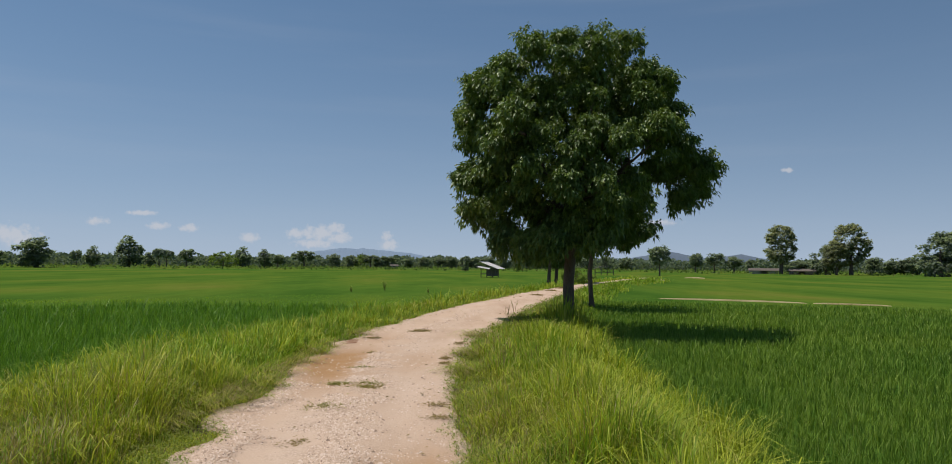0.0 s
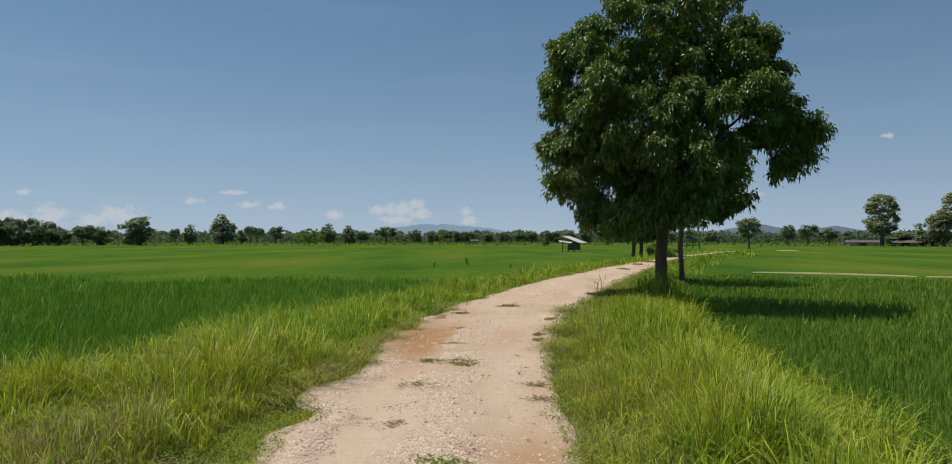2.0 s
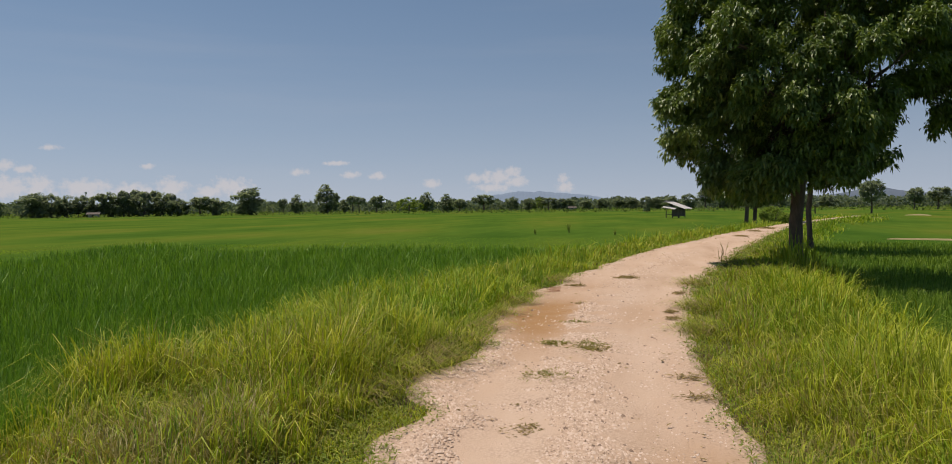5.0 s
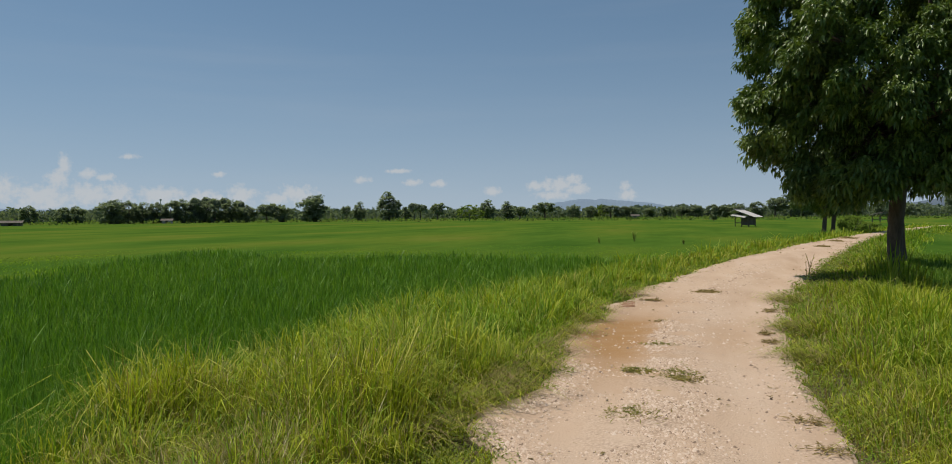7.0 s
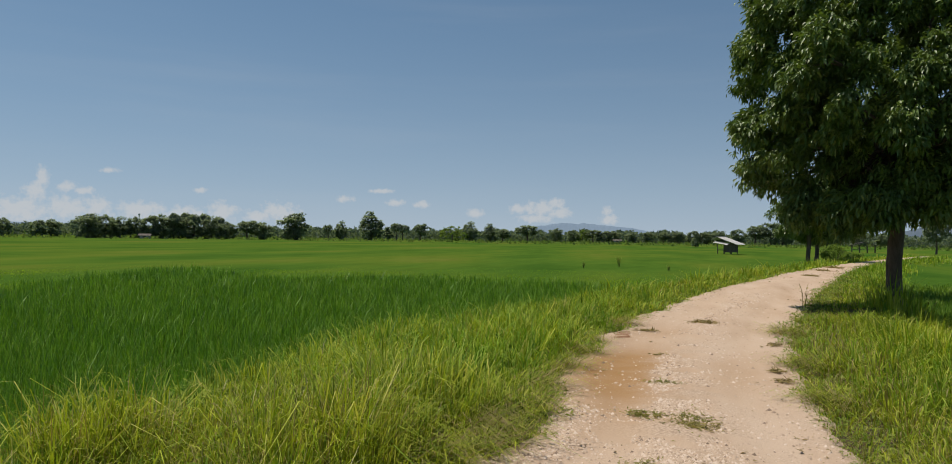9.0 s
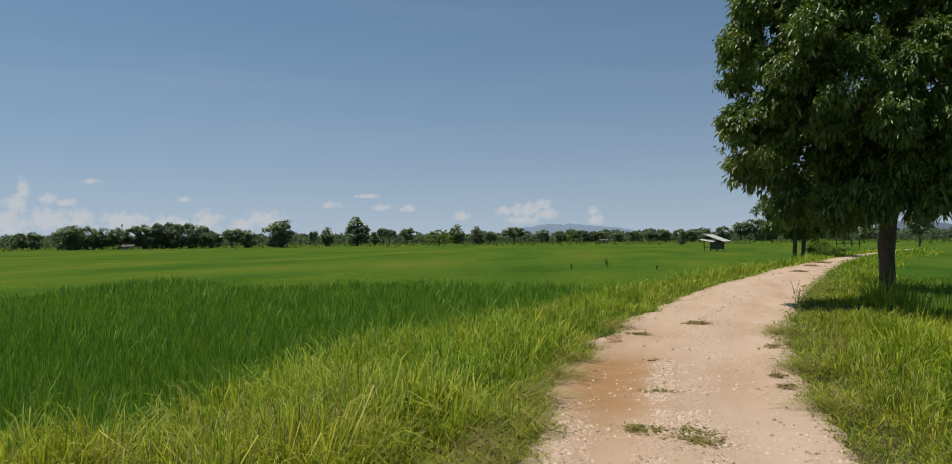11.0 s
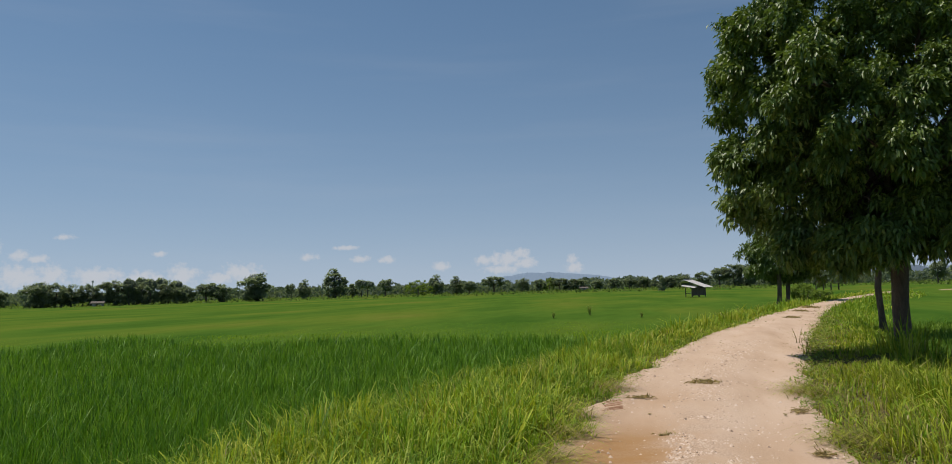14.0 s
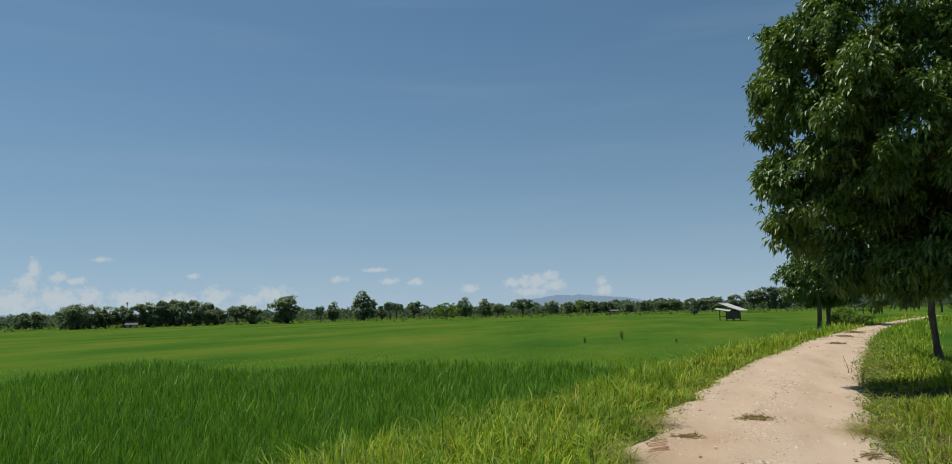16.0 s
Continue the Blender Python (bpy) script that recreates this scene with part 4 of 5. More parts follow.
def make_grass():
    rng = np.random.default_rng(5)
    # tufts first, then the blades of each
    x, y, d = scatter(rng, 2.4, 95.0, 205, 1.72, -60.0, 50.0)
    side, edge, wide = lateral(x, y)
    ragged = 0.16 * wobble(x, y, 0.45, 2) + 0.10 * wobble(x, y, 0.15, 4)
    far_edge = wide + 0.35 * wobble(x, y, 1.3, 7)
    keep = (edge > ragged) & (edge < far_edge) & (wobble(x, y, 0.33, 41) + 0.7 * wobble(x, y, 0.14, 43) > np.where(d < 14, -0.62, -0.9) + rng.normal(0, 0.12, len(x)))
    x, y, d, edge, side = (a[keep] for a in (x, y, d, edge, side))
    # the verge under the trees is low near the wheel track, elsewhere it stands tall
    rise = np.where(side > 0, np.interp(y, [6, 9, 20, 30], [0.9, 1.8, 1.9, 1.4]), 0.7)
    tall = np.clip(edge / rise, 0.0, 1) ** 0.8
    clump = wobble(x, y, 0.62, 3) + 0.5 * wobble(x, y, 0.27, 14)
    tall = 0.075 + tall * (0.33 + 0.09 * wobble(x, y, 1.6, 1) + 0.26 * clump)
    lush = 0.16 * (side > 0) * np.exp(-((y - 17.0) / 3.0) ** 2) * np.clip(edge - 1.0, 0, 1)
    lush += 0.42 * np.exp(-((x - 2.9) / 0.9) ** 2 - ((y - 19.9) / 0.75) ** 2)
    lush -= 0.22 * np.exp(-((x - 1.5) / 0.6) ** 2 - ((y - 20.0) / 1.6) ** 2)
    mat = (side < 0) & (y < 6.95 + 0.15 * wobble(x, y, 0.3, 2)) & (y > 4.6) & (edge < 0.55 + 0.2 * wobble(x, y, 0.4, 8))
    worn = (side < 0) * np.clip((7.6 - y) / 2.0, 0, 1) * np.clip((x + 6.6) / 1.5, 0, 1)
    tall = np.where(mat, 0.3 * tall, tall * (1 - 0.35 * worn) + lush)
    tall = tall * np.where(side > 0, np.interp(y, [20.5, 23, 34, 44], [1.0, 0.62, 0.6, 1.0]), 1.0)
    tall = np.clip(tall, 0.06, 0.72) * rng.uniform(0.65, 1.2, len(x))
    per = 11
    t = np.repeat(np.arange(len(x)), per)
    n = len(t)
    ang = rng.uniform(0, 2 * np.pi, n)
    spread = np.sqrt(rng.random(n)) * (0.05 + 0.012 * d[t])
    px, py = x[t] + np.cos(ang) * spread, y[t] + np.sin(ang) * spread
    h = tall[t] * rng.uniform(0.45, 1.15, n)
    w = 0.0082 * (np.maximum(d[t], 6) / 6) ** 0.80 * rng.uniform(0.6, 1.35, n)
    reach = np.clip(rng.gamma(2.2, 0.26, n), 0.05, 1.6) * np.where(edge[t] < 0.5, 1.5, 1.0)
    sway = 6.3 * wobble(x, y, 0.8, 17)[t] + rng.normal(0, 0.45, n)
    turn = np.where(rng.random(n) < 0.32, sway, ang + rng.normal(0, 0.7, n))
    pos = np.stack([px, py, ground_z(px, py) - 0.01], 1)
    dry = rng.random(n) < 0.015 + 0.6 * np.clip(wobble(px, py, 1.5, 11) + 0.35, 0, 1) * (side[t] < 0) * np.clip((8.6 - py) / 2.0, 0, 1) * np.clip((px + 7.5) / 2, 0, 1)
    dry |= rng.random(n) < 0.4 * np.exp(-((px + 4.3) / 1.1) ** 2 - ((py - 5.3) / 0.9) ** 2)
    dry |= rng.random(n) < 0.42 * (side[t] > 0) * np.clip(1.4 - edge[t], 0, 1) * np.interp(py, [3, 6, 22, 26], [0.4, 1, 1, 0.2])
    w = np.where(dry, 0.65, 1.0) * w
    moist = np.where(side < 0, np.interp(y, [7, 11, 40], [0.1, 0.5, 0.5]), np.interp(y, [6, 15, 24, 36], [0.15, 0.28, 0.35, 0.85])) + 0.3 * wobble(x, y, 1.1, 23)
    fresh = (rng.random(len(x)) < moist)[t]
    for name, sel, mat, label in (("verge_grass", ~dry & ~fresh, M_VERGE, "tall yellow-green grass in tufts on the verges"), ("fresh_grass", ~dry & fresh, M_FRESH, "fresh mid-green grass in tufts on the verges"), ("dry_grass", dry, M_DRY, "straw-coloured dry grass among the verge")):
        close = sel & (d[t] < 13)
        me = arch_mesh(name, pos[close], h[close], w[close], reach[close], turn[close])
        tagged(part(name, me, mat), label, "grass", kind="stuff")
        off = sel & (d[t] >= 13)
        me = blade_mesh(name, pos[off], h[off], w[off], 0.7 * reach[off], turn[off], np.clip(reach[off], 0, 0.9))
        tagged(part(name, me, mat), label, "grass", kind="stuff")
    # low herbs that creep over the track's ragged edges
    x, y, d = scatter(rng, 3.0, 36.0, 2300, 1.6)
    side, edge, wide = lateral(x, y)
    reach_in = -0.22 + 0.26 * wobble(x, y, 0.7, 12) + 0.2 * wobble(x, y, 0.2, 13)
    left, right = road_left(y), road_right(y)
    inner = np.where(np.abs(x - left) < np.abs(x - right), left - x, x - right)
    keep = (inner > -0.20 - reach_in * 0.6) & (inner < np.where((y < 6.95) & (x < -1), 0.8, 0.55)) & (rng.random(len(x)) < 0.75)
    x, y, d = x[keep], y[keep], d[keep]
    n = len(x)
    along = unit(np.stack([rng.standard_normal(n), rng.standard_normal(n), rng.uniform(-0.1, 0.9, n)], 1))
    sidev = unit(np.cross(along, np.array([0, 0, 1.0])) + rng.standard_normal((n, 3)) * 0.4)
    size = 0.034 * (np.maximum(d, 6) / 6) ** 0.75 * rng.uniform(0.5, 1.4, n)
    v, q, tr = leaves_arrays(np.stack([x, y, 0.005 + rng.uniform(0, 0.05, n)], 1), along, sidev, size, size * 0.22, rng.uniform(0, 0.6, n))
    tagged(part("edge_herbs", mesh_arrays("edge_herbs", v, q, tr), M_HERB), "low creeping herbs along the edges of the track", "herbs", kind="stuff")

    # rice: upright blades gathered in hills; the crop ends along an uneven line
    x, y, d = scatter(rng, 5.0, 47.0, 1500, 1.86, -60.0, 55.0)
    side, edge, wide = lateral(x, y)
    end = np.interp(x, [-25, -23.5, -20, -16, -12, -8, -5, -3], [30, 30.8, 27.5, 27.5, 30, 29.7, 28, 27.5]) + 1.0 * wobble(x, y, 1.9, 8)
    end = np.where(side < 0, end, np.interp(x, [10, 16.7, 19.7, 40], [38, 35.3, 33.8, 26])) + rng.normal(0, 0.5, len(x))
    ok = (side != 0) & (edge > wide - 0.4 + 0.4 * wobble(x, y, 1.3, 7)) & (y < end) & (x > -20.7 - 0.36 * (y - 18) + 0.6 * wobble(x, y, 1.5, 3) + rng.normal(0, 0.35, len(x)))
    x, y, d, side, edge, end = (a[ok] for a in (x, y, d, side, edge, end))
    cell = 0.16 + 0.006 * d
    ci, cj = np.floor(x / cell), np.floor(y / cell)
    h1, h2, h3 = (np.modf(np.sin(ci * a + cj * b) * 43758.5)[0] * 0.5 + 0.5 for a, b in ((12.99, 78.23), (39.35, 11.14), (73.16, 52.24)))
    pull = 0.35 * np.clip((40 - d) / 25, 0, 1)
    x, y = x + ((ci + h1) * cell - x) * pull, y + ((cj + h2) * cell - y) * pull
    n = len(x)
    tuft = 0.16 * np.exp(-((x + 23.3) / 1.6) ** 2 - ((y - 30.0) / 1.2) ** 2)
    h = (0.50 + 0.05 * wobble(x, y, 3.0, 6) + tuft) * (0.90 + 0.2 * h3) * rng.uniform(0.78, 1.08, n)
    h = h * np.where(side > 0, 0.55, 1.0)
    stray = rng.random(n) < 0.012
    h = np.where(stray, h * 1.2, h)
    w = 0.0058 * (np.maximum(d, 6) / 6) ** 0.92 * rng.uniform(0.7, 1.3, n)
    lean = np.where(stray, rng.uniform(0.5, 1.0, n), rng.gamma(2.0, 0.09, n))
    turn, curl = rng.uniform(0, 2 * np.pi, n), rng.uniform(0, 0.3, n)
    pos = np.stack([x, y, ground_z(x, y) - 0.02], 1)
    for sel, mat, label in ((side < 0, M_RICE, "dense dark green young rice in the paddy"), (side > 0, M_YOUNGRICE, "even mid-green young rice shaded by the roadside trees")):
        me = blade_mesh("rice_plants", pos[sel], h[sel], w[sel], lean[sel], turn[sel], curl[sel])
        tagged(part("rice_plants", me, mat), label, "rice", kind="stuff")
    # shorter, yellower growth in the fields beyond
    x, y, d = scatter(rng, 16.0, 46.0, 1300, 2.5, -60.0, 46.0)
    side, edge, wide = lateral(x, y)
    end = np.interp(x, [-25, -23.5, -20, -16, -12, -8, -5, -3], [30, 30.8, 27.5, 27.5, 30, 29.7, 28, 27.5])
    end = np.where(side < 0, end, np.interp(x, [10, 16.7, 19.7, 40], [38, 35.3, 33.8, 26]))
    ok = (side != 0) & (edge > wide - 0.3) & ((y > end - 0.8) | (x < -20.4 - 0.36 * (y - 18)))
    x, y, d = x[ok], y[ok], d[ok]
    n = len(x)
    rank = np.clip(wobble(x, y * 1.6, 5.0, 15) + 0.6 * wobble(x, y, 1.6, 4), 0, 1)
    h = (0.12 + 0.14 * rank) * rng.uniform(0.6, 1.15, n) * np.clip((48 - d) / 16, 0.2, 1)
    w = 0.0062 * (d / 6) ** 0.95 * rng.uniform(0.7, 1.4, n)
    me = blade_mesh("meadow_grass", np.stack([x, y, ground_z(x, y) - 0.02], 1), h, w, rng.gamma(2.0, 0.5, n), rng.uniform(0, 2 * np.pi, n), rng.uniform(0, 0.9, n))
    tagged(part("meadow_grass", me, M_FARFIELD), "light yellow-green rice and grass in the farther fields", "grass", kind="stuff")


make_grass()


def make_surround():
    """The same verges and paddies carried on beside and behind the start of the walk."""
    rng = np.random.default_rng(55)
    near, wide_n = 52000, 120000
    x = np.concatenate([rng.uniform(-34, 32, wide_n), rng.uniform(-7, 5, near)])
    y = np.concatenate([rng.uniform(-36, 8, wide_n), rng.uniform(-11, 5, near)])
    d = np.hypot(x + 1.0, y - 1.5)
    az = np.degrees(np.arctan2(x + 1.0, y - 1.5))
    ahead = (az > -60) & (az < 56)
    side, edge, wide = lateral(x, y)
    out = (rng.random(len(x)) < np.clip(9.0 / np.maximum(d, 3.0), 0, 1)) & (side != 0)
    verge = out & (edge < wide) & (edge > 0.15) & ~(ahead & (d > 2.4)) & (d < 34)
    paddy = out & (np.arange(len(x)) < wide_n) & (edge >= wide - 0.3) & ~(ahead & (d > 5.0)) & (rng.random(len(x)) < np.where(d < 13, 1.0, 0.4))
    for name, sel, mat, tall, label in (("verge_grass", verge, M_VERGE, 0.36, "tall yellow-green grass on the verges behind"), ("rice_plants", paddy, M_RICE, 0.55, "dense dark green young rice beside and behind")):
        n = int(sel.sum())
        px, py = x[sel], y[sel]
        wide_b = 0.022 * np.clip(d[sel] / 4, 1, 4) * rng.uniform(0.7, 1.3, n)
        low = np.clip(edge[sel] / 0.5, 0.25, 1) if name[0] == "v" else 1.0
        me = blade_mesh(name, np.stack([px, py, ground_z(px, py) - 0.01], 1), tall * low * rng.uniform(0.6, 1.2, n), wide_b, rng.uniform(0.05, 0.9, n), rng.uniform(0, 6.3, n), rng.uniform(0, 0.6, n))
        tagged(part(name, me, mat), label, "grass" if name[0] == "v" else "rice", kind="stuff")


make_surround()

# ---- small things on and beside the track ----


def road_patch(x, y, length, width, n, height, seed):
    """A low mat of creeping grass in the middle of the track, broken into a few knots."""
    r = np.random.default_rng(seed)
    k = r.standard_normal((n, 2)) * 0.42
    k = k * (1 + 0.35 * wobble(k[:, :1], k[:, 1:], 0.4, seed))
    far = max(math.hypot(x, y), 8) / 8
    pos = np.stack([k[:, 0] * width / 2, k[:, 1] * length / 2, r.uniform(0, 0.4, n) * height], 1)
    along = unit(np.stack([r.standard_normal(n), r.standard_normal(n), r.uniform(0.0, 0.32, n)], 1))
    side = unit(np.cross(along, np.array([0, 0, 1.0])) + r.standard_normal((n, 3)) * 0.3)
    v, q, t = diamonds_arrays(pos, along, side, 0.055 * far ** 0.5 * r.uniform(0.5, 1.3, n), 0.011 * far ** 0.8 * r.uniform(0.7, 1.3, n), r.uniform(0, 0.5, n))
    ob = part("grass_patch", mesh_arrays("grass_patch", v, q, t), M_HERB if seed == 5 else M_PATCH if seed in (3, 8, 12, 14) else M_THATCH)
    ob.matrix_basis = pose(x, y, 0.03)
    tagged(ob, "sparse low grass mat growing on the sandy track", "grass", "grass tufts on the track", "stuff")


# x, y, length, width, blades, height and seed of each mat
PATCHES = [(-1.75, 9.42, 0.28, 0.55, 420, 0.04, 12), (-1.42, 9.30, 0.85, 0.36, 900, 0.06, 3), (-1.30, 9.12, 0.3, 0.3, 160, 0.05, 6), (-1.65, 7.90, 0.5, 0.42, 620, 0.05, 14), (-1.32, 8.18, 0.4, 0.4, 90, 0.03, 16),
           (-1.68, 10.85, 0.25, 0.42, 330, 0.05, 8), (-1.27, 16.75, 0.6, 0.46, 700, 0.06, 10), (-1.05, 5.36, 0.3, 0.5, 520, 0.06, 5), (-0.50, 12.06, 0.2, 0.18, 120, 0.05, 18), (-0.48, 11.45, 0.2, 0.22, 110, 0.05, 20),
           (-1.84, 12.73, 0.08, 0.22, 50, 0.03, 22), (-0.40, 8.11, 0.3, 0.4, 120, 0.04, 24), (-0.36, 7.43, 0.3, 0.4, 110, 0.04, 26), (-1.55, 6.35, 0.4, 0.35, 110, 0.03, 28), (-0.32, 14.3, 0.3, 0.22, 110, 0.05, 30),
           (-2.2, 15.2, 0.25, 0.5, 120, 0.04, 38)]
PATCHES_BEND = [(3.2, 37.0, 1.0, 0.6, 420, 0.09, 32), (4.7, 43.6, 1.8, 0.7, 460, 0.10, 34), (6.0, 48.4, 2.6, 0.9, 620, 0.12, 36)]
for p in PATCHES + PATCHES_BEND:
    road_patch(*p)


def make_gravel():
    """Loose stones: thick down the middle and at the edges, a few elsewhere."""
    r = np.random.default_rng(15)
    n = 140000
    y = 3.2 + 22 * r.random(n) ** 1.9
    kind = r.random(n)
    u = np.where(kind < 0.52, 0.49 + 0.115 * r.standard_normal(n), np.where(kind < 0.74, 0.02 + 0.085 * np.abs(r.standard_normal(n)), np.where(kind < 0.80, 1 - 0.05 * np.abs(r.standard_normal(n)), r.random(n))))
    left, right = road_left(y), road_right(y)
    x = left + (right - left) * u
    clump = wobble(x, y, 0.45, 21) + 0.6 * wobble(x, y, 0.15, 5)
    thin = np.where(kind < 0.74, np.interp(y, [3, 9, 12, 14, 28], [1, 1, 0.5, 0.14, 0.07]), np.interp(y, [6, 9, 12, 20], [0.45, 0.3, 0.12, 0.05]))
    keep = (clump > -0.35) & (r.random(n) < thin) & (u > 0) & (u < 1) & ((u > 0.4) | (y < 9.6) | (y > 14) | (r.random(n) < 0.12))
    x, y, u = x[keep], y[keep], u[keep]
    n = len(x)
    size = np.clip(0.0078 * r.lognormal(0, 0.48, n), 0.0035, 0.022) * (0.66 + 0.045 * y)
    rut = np.exp(-((u - 0.27) / 0.11) ** 2) + np.exp(-((u - 0.75) / 0.11) ** 2)
    z = 0.012 + 0.035 * np.sin(np.pi * u) ** 0.7 - 0.03 * rut
    form = np.array([(1, 0, -0.2), (0, 1, -0.2), (-1, 0, -0.2), (0, -1, -0.2), (0.2, 0.1, 0.68)])
    v = form[None] * r.uniform(0.7, 1.3, (n, 5, 1)) * size[:, None, None]
    a = r.uniform(0, 6.3, n)
    c, s = np.cos(a)[:, None], np.sin(a)[:, None]
    v = np.stack([v[..., 0] * c - v[..., 1] * s, v[..., 0] * s + v[..., 1] * c, v[..., 2]], -1) + np.stack([x, y, z + size * 0.08], 1)[:, None]
    f = np.array([(0, 1, 4), (1, 2, 4), (2, 3, 4), (3, 0, 4)])
    me = mesh_arrays("gravel", v.reshape(-1, 3), None, ((np.arange(n) * 5)[:, None, None] + f[None]).reshape(-1, 3))
    tagged(part("gravel", me, M_STONE), "loose pale gravel scattered over the track", "gravel", kind="stuff")


make_gravel()


def make_litter():
    """Bits of dead leaf, straw and dung blown over the track."""
    r = np.random.default_rng(25)
    n = 3400
    y = 3.5 + 48 * r.random(n) ** 1.6
    kind = r.random(n)
    u = np.where(kind < 0.3, 0.08 * np.abs(r.standard_normal(n)), np.where(kind < 0.65, 1 - 0.10 * np.abs(r.standard_normal(n)), np.where(kind < 0.85, 0.5 + 0.12 * r.standard_normal(n), r.random(n))))
    left, right = road_left(y), road_right(y)
    x = left + (right - left) * u
    keep = (u > 0.0) & (u < 1.0) & (wobble(x, y, 0.5, 31) + 0.5 * wobble(x, y, 0.17, 6) > 0.05)
    x, y = x[keep], y[keep]
    n = len(x)
    along = unit(np.stack([r.standard_normal(n), r.standard_normal(n), r.uniform(-0.05, 0.35, n)], 1))
    side = unit(np.cross(along, np.array([0, 0, 1.0])) + r.standard_normal((n, 3)) * 0.25)
    size = np.clip(0.022 * r.lognormal(0, 0.5, n), 0.008, 0.07) * (0.8 + 0.035 * y)
    v, q, t = diamonds_arrays(np.stack([x, y, np.full(n, 0.028)], 1), along, side, size, size * r.uniform(0.2, 0.6, n), r.uniform(0, 0.3, n))
    tagged(part("leaf_litter", mesh_arrays("leaf_litter", v, q, t), M_THATCH), "brown leaf litter and straw strewn over the track", "leaf litter", kind="stuff")


make_litter()


def lodged_tuft(x, y, turn, n, seed):
    """A lodged tuft of old grass that has fallen over towards the track."""
    r = np.random.default_rng(seed)
    pos = np.stack([r.normal(0, 0.16, n), r.normal(0, 0.2, n), np.zeros(n)], 1)
    green = r.random(n) < 0.5
    z = float(ground_z(np.array([x]), np.array([y]))[0])
    tuft = thing("grass_tuft", pose(x, y, z), "fallen tuft of brown and green grass at the track's edge", "grass tuft", "fallen tufts along the track")
    for sel, mat, name in ((green, M_VERGE, "grass"), (~green, M_THATCH, "thatch")):
        k = int(sel.sum())
        me = arch_mesh(name, pos[sel], r.uniform(0.10, 0.26, k), r.uniform(0.005, 0.010, k), r.uniform(1.0, 2.6, k), turn + r.normal(0, 0.6, k))
        part(name, me, mat, tuft)


for i, (tx, ty) in enumerate([(-3.1, 7.75), (-2.95, 8.25), (-3.1, 8.6), (-2.95, 9.3), (-3.05, 10.3), (-3.0, 11.4), (-3.0, 12.6), (-3.05, 13.7), (-2.8, 16.0), (-3.2, 6.9), (-3.6, 6.3), (-0.05, 10.6), (0.0, 12.6), (0.1, 15.8)]):
    lodged_tuft(tx, ty, 0.0 if tx < -1 else math.pi, 260, 300 + i)


def weed(x, y, stalks, height, mat, label, seed, leaves=16):
    """A tall weed: thin bent stalks with a few narrow leaves."""
    r = np.random.default_rng(seed)
    z = float(ground_z(np.array([x]), np.array([y]))[0])
    plant = thing("weed", pose(x, y, z), label, "weed")
    pieces, base, along = [], [], []
    for i in range(stalks):
        a, l = r.uniform(0, 6.3), r.uniform(0.08, 0.32)
        h = height * r.uniform(0.6, 1.1)
        pts = np.array([(math.cos(a) * l * k * k * h + 0.03 * math.cos(a), math.sin(a) * l * k * k * h + 0.03 * math.sin(a), k * h) for k in (0, 0.35, 0.7, 1.0)])
        pieces.append(tube_arrays(pts, [0.007, 0.006, 0.005, 0.003], 5, seed + i))
        for k in range(leaves):
            f = r.uniform(0.25, 1.0)
            base.append(pts[0] + (pts[-1] - pts[0]) * f), along.append(unit(np.array([r.standard_normal(), r.standard_normal(), r.uniform(0, 1)])))
    v, q = join_arrays(pieces)
    part("stalk", mesh_arrays("stalk", v, q, smooth=True), M_DRY, plant)
    base, along = np.array(base), np.array(along)
    n = len(base)
    side = unit(np.cross(along, np.array([0, 0, 1.0])) + 0.01)
    v, q, t = leaves_arrays(base, along, side, r.uniform(0.08, 0.2, n), r.uniform(0.015, 0.04, n), np.full(n, 0.5))
    part("foliage", mesh_arrays("foliage", v, q, t), mat, plant)


weed(0.95, 21.2, 3, 0.45, M_DRY, "thin dry weed stalks at the edge of the track", 3, 3)
weed(1.35, 24.4, 3, 0.4, M_DRY, "thin dry weed stalks at the edge of the track", 4, 3)
weed(-6.8, 53.0, 12, 0.62, M_HERB, "dark green bushy weed standing in the meadow", 6)
weed(-8.8, 50.0, 8, 0.42, M_HERB, "dark green bushy weed standing in the meadow", 8)
weed(-3.3, 49.0, 7, 0.36, M_HERB, "dark green bushy weed standing in the meadow", 9)


def tyre_print(x, y, turn):
    """Short red clay ridges pressed up by a tyre at the track's edge."""
    mark = thing("tyre_print", pose(x, y, 0.012, 0, 0, turn), "ribbed red-brown tyre print in the soft edge", "tyre print")
    me = None
    for k in range(8):
        if me is None:
            bm = box(bmesh.new(), (0.34, 0.035, 0.03), pose(0, 0, 0), 0.01)
            ridge = part("ridge", bm, M_CLAY, mark)
            me = ridge.data
        else:
            ridge = part("ridge", me, None, mark)
        ridge.matrix_basis = pose(0.015 * (k % 3), k * 0.095, 0.004 * (k % 2), 0, 0, 38 + 4 * (k % 3)) @ Matrix.Diagonal((1.0 - 0.08 * (k % 4), 1, 1, 1))


tyre_print(-2.52, 14.25, 4)

# ---- field hut ----


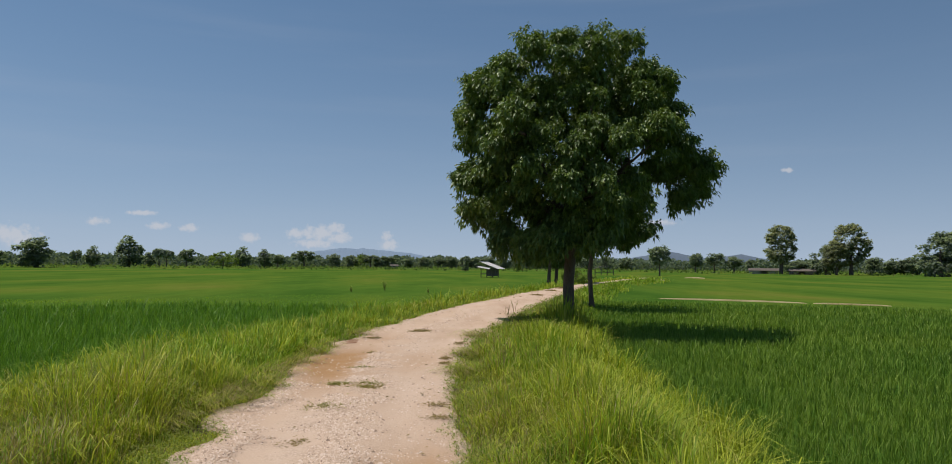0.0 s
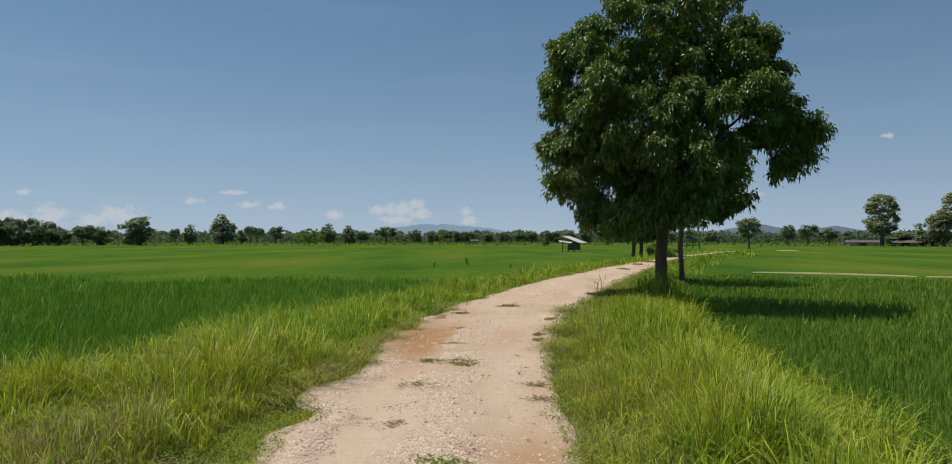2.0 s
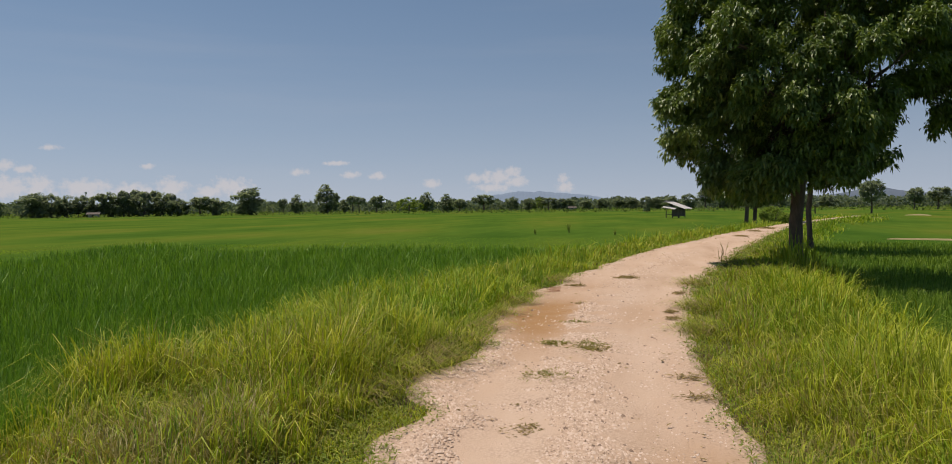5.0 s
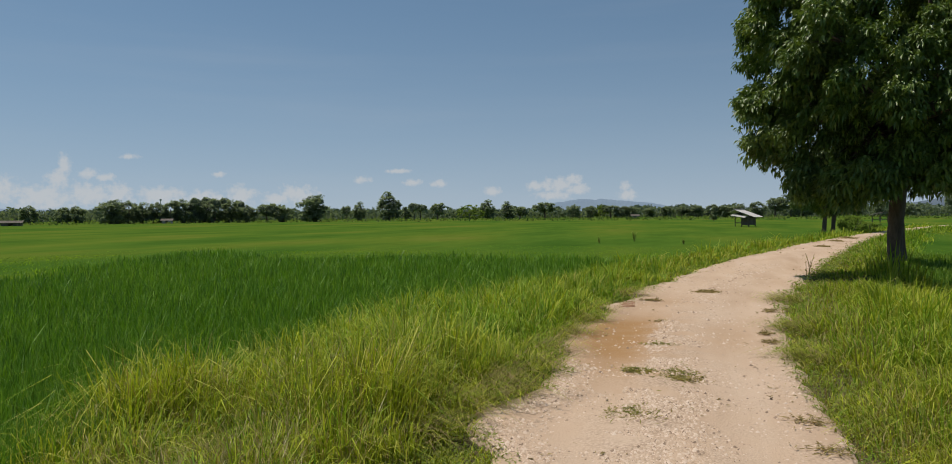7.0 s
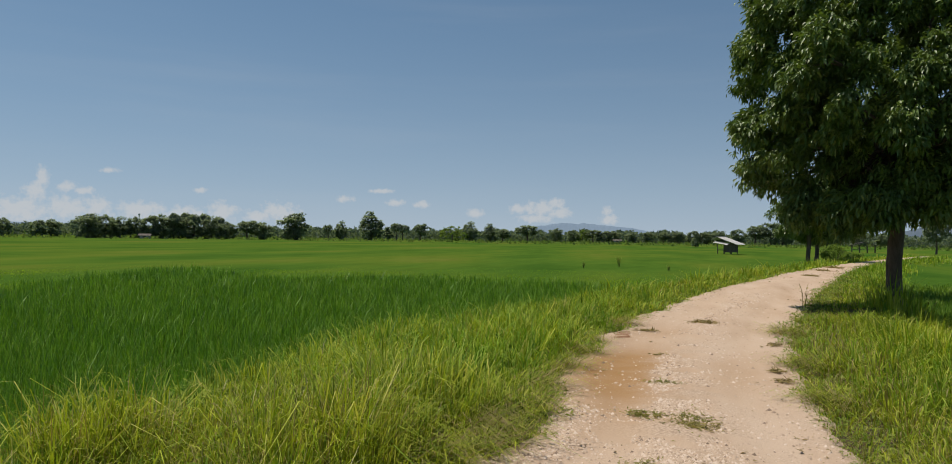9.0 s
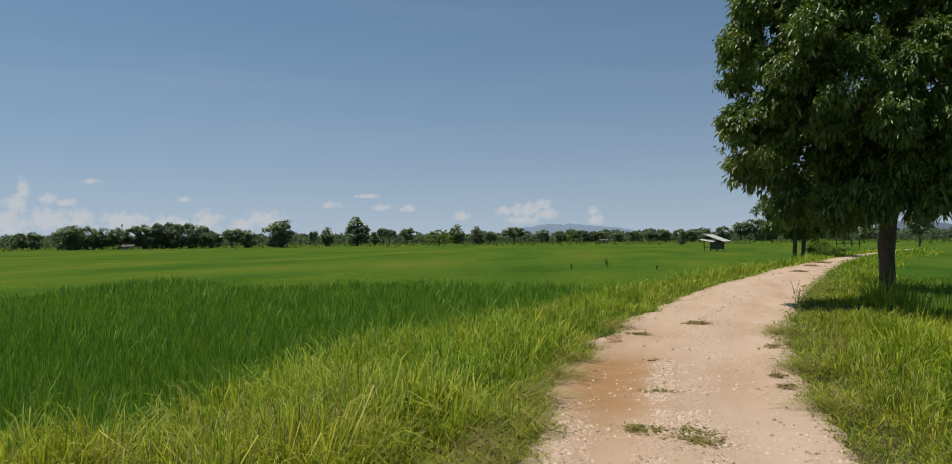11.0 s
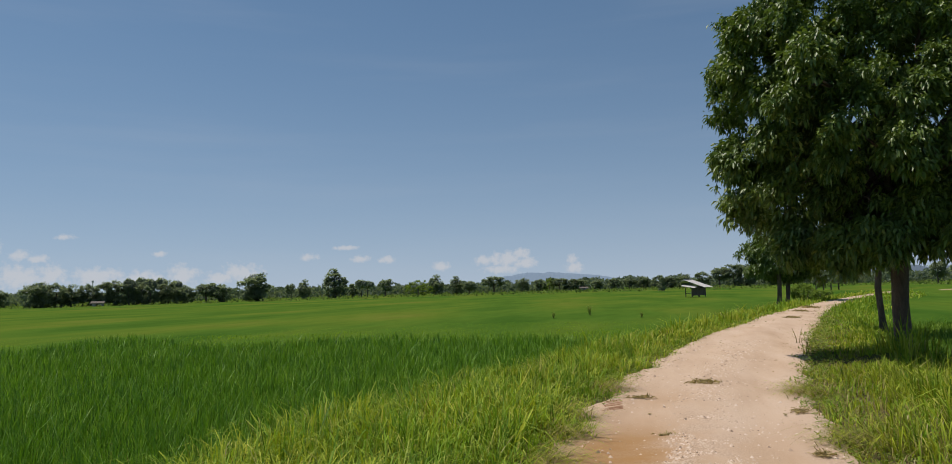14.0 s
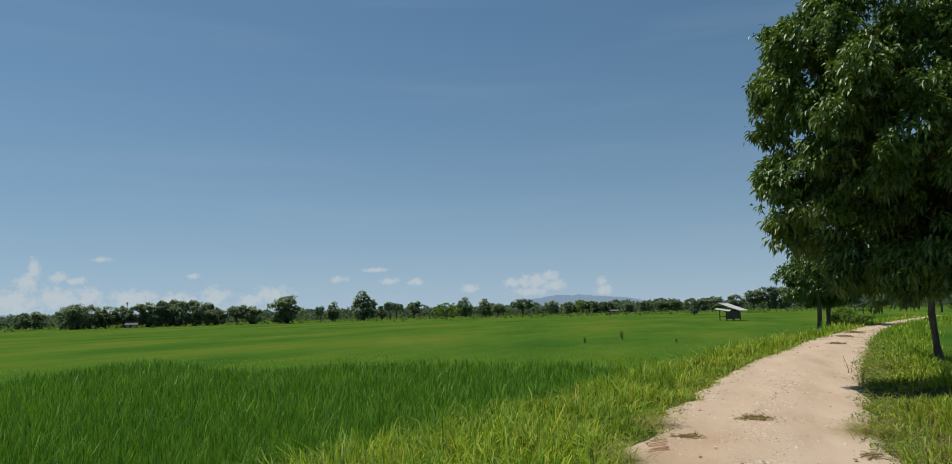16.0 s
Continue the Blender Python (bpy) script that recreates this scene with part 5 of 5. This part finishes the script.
def corrugated(u0, u1, z0, z1, depth):
    """A sloping sheet with ridges running down the slope, from (u0, z0) to (u1, z1)."""
    bm = bmesh.new()
    n = 40
    rows = []
    for k in range(n + 1):
        v = depth * k / n
        wave = 0.022 * math.sin(k * math.pi / 1.5)
        rows.append([bm.verts.new((u, v, z + wave + th)) for u, z in ((u0, z0), (u1, z1)) for th in (0.0, -0.02)])
    for a, b in zip(rows, rows[1:]):
        bm.faces.new((a[0], a[2], b[2], b[0])), bm.faces.new((a[1], b[1], b[3], a[3]))
        bm.faces.new((a[0], b[0], b[1], a[1])), bm.faces.new((a[2], a[3], b[3], b[2]))
    for a in (rows[0], rows[-1]):
        bm.faces.new((a[0], a[1], a[3], a[2]))
    bmesh.ops.recalc_face_normals(bm, faces=bm.faces)
    return bm


def field_hut():
    hut = thing("field_hut", pose(0.75, 107.5, FIELD_Z, 0, 0, -24), "small weathered wooden hut with a sloping sheet roof in the field", "hut")
    for u, v, h in ((0.0, 0.2, 1.95), (0.0, 2.4, 1.95), (1.95, 0.2, 1.4), (1.95, 2.4, 1.4), (0.95, 0.2, 1.75), (0.95, 2.4, 1.75)):
        part("post", box(bmesh.new(), (0.1, 0.1, h), pose(u, v, h / 2), 0.01), M_WOOD, hut)
    part("platform", box(bmesh.new(), (2.1, 2.4, 0.08), pose(0.97, 1.3, 0.55), 0.01), M_WOOD, hut, "raised plank platform")
    for side_v in (0.17, 2.43):
        for k in range(7):
            part("wall_board", box(bmesh.new(), (0.14, 0.08, 1.25), pose(0.98 + k * 0.15, side_v, 0.85), 0.005), M_WOOD, hut)
    for k in range(14):
        part("wall_board", box(bmesh.new(), (0.03, 0.15, 1.0), pose(2.0, 0.26 + k * 0.16, 0.75), 0.005), M_WOOD, hut)
    part("roof_sheet", corrugated(-0.05, 2.9, 2.42, 1.35, 3.1), M_ROOF, hut, "grey weathered roof sheet").location.y = -0.3
    part("roof_sheet", corrugated(0.08, -0.8, 2.45, 1.98, 3.1), M_ROOF, hut, "grey weathered roof sheet").location.y = -0.3
    part("awning", box(bmesh.new(), (2.0, 0.9, 0.03), pose(0.75, -0.35, 1.52, 14, 9, 0), 0.004), M_ROOF, hut, "small pale awning sheet")
    part("ridge_cap", box(bmesh.new(), (0.22, 3.1, 0.04), pose(0.0, 1.25, 2.48), 0.01), M_ROOF, hut)
    part("beam", box(bmesh.new(), (2.1, 0.08, 0.1), pose(0.97, 0.14, 1.42), 0.01), M_WOOD, hut)


field_hut()


def farm_shed(az, dist, wide, high, deep, turn, wall, label, roof=M_WOOD):
    """A low far building: walls with a door opening, pitched roof with eaves."""
    shed = thing("farm_shed", pose(math.sin(radians(az)) * dist, math.cos(radians(az)) * dist, FIELD_Z, 0, 0, turn), label, "shed")
    for u, w in ((-wide * 0.32, wide * 0.36), (wide * 0.32, wide * 0.36)):
        part("front_wall", box(bmesh.new(), (w, 0.15, high), pose(u, -deep / 2, high / 2)), wall, shed)
    part("back_wall", box(bmesh.new(), (wide, 0.15, high), pose(0, deep / 2, high / 2)), wall, shed)
    for u in (-wide / 2 + 0.08, wide / 2 - 0.08):
        part("side_wall", box(bmesh.new(), (0.15, deep - 0.16, high), pose(u, 0, high / 2)), wall, shed)
    for sgn in (-1, 1):
        part("roof_slope", box(bmesh.new(), (wide + 1.0, deep * 0.66, 0.08), pose(0, sgn * deep * 0.29, high + deep * 0.13, -sgn * 24, 0, 0)), roof, shed)


farm_shed(24.8, 212, 6.0, 0.9, 2.4, -20, M_WOOD, "low dark farm shed under trees across the field")


def field_shelter(x, y, wide, high, turn):
    """An open shelter: posts under a low, dark pitched roof."""
    shelter = thing("field_shelter", pose(x, y, FIELD_Z, 0, 0, turn), "open wooden field shelter with a dark low roof", "shelter")
    for u in (-wide * 0.42, -wide * 0.14, wide * 0.14, wide * 0.42):
        for v in (-0.8, 0.8):
            part("post", box(bmesh.new(), (0.12, 0.12, high), pose(u, v, high / 2), 0.01), M_WOOD, shelter)
    part("platform", box(bmesh.new(), (wide * 0.9, 1.8, 0.08), pose(0, 0, 0.55), 0.01), M_WOOD, shelter)
    for sgn in (-1, 1):
        part("roof_slope", box(bmesh.new(), (wide * 0.56, 2.6, 0.07), pose(sgn * wide * 0.26, 0, high + 0.32, 0, sgn * 16, 0), 0.01), M_WOOD, shelter)
    part("ridge_beam", box(bmesh.new(), (0.14, 2.6, 0.1), pose(0, 0, high + 0.62), 0.01), M_WOOD, shelter)


field_shelter(26.6, 146, 4.4, 1.3, -8)
farm_shed(22.2, 222, 7.5, 0.9, 2.6, -14, M_PALE, "long low farm shed with a dark weathered roof across the field", M_WOOD)
farm_shed(-42.6, 222, 2.4, 0.8, 2.0, 30, M_PALE, "small pale hut before the far trees")
farm_shed(-6.6, 300, 2.6, 1.0, 2.0, 10, M_PALE, "small pale hut before the far trees")
farm_shed(-52.2, 200, 4.0, 0.7, 2.0, 40, M_WOOD, "dark low shed at the field's edge")

mast = thing("mast", pose(math.sin(radians(-43.1)) * 300, math.cos(radians(-43.1)) * 300, FIELD_Z), "thin steel mast rising above the distant trees", "mast")
v, q = tube_arrays([(0, 0, 0), (0, 0, 4), (0, 0, 8.6)], [0.22, 0.18, 0.14], 6, 1)
part("pole", mesh_arrays("pole", v, q), M_ROOF, mast)
part("head", box(bmesh.new(), (0.6, 0.6, 0.8), pose(0, 0, 8.4), 0.1), M_ROOF, mast)


def bund(points, wide, high, seed):
    """A low dry earth bank between two fields."""
    r = np.random.default_rng(seed)
    p = np.array(points, float)
    s = np.linspace(0, 1, 60)
    x, y = np.interp(s, np.linspace(0, 1, len(p)), p[:, 0]), np.interp(s, np.linspace(0, 1, len(p)), p[:, 1])
    h = high * (0.92 + 0.08 * r.random(60)) * np.sin(np.pi * s) ** 0.3
    rows = [np.stack([x, y + off * wide, FIELD_Z + h * k - 0.02], 1) for off, k in ((-0.5, 0), (-0.2, 0.9), (0.15, 1.0), (0.5, 0))]
    i = (np.arange(3)[:, None] * 60 + np.arange(59)[None]).ravel()
    me = mesh_arrays("bund", np.concatenate(rows), np.stack([i, i + 1, i + 61, i + 60], 1), smooth=True)
    tagged(part("bund", me, M_SOIL), "low pale earth bank between the rice fields", "earth bank", kind="structure")


bund([(11.3, 43.6), (15.1, 41.6), (18.6, 39.6)], 0.14, 0.10, 2)
bund([(18.8, 39.4), (20.2, 38.6), (22.1, 37.5)], 0.1, 0.09, 5)
bund([(31, 107), (37, 114)], 1.6, 0.3, 3)
bund([(22, 92), (25, 93)], 1.0, 0.38, 4)
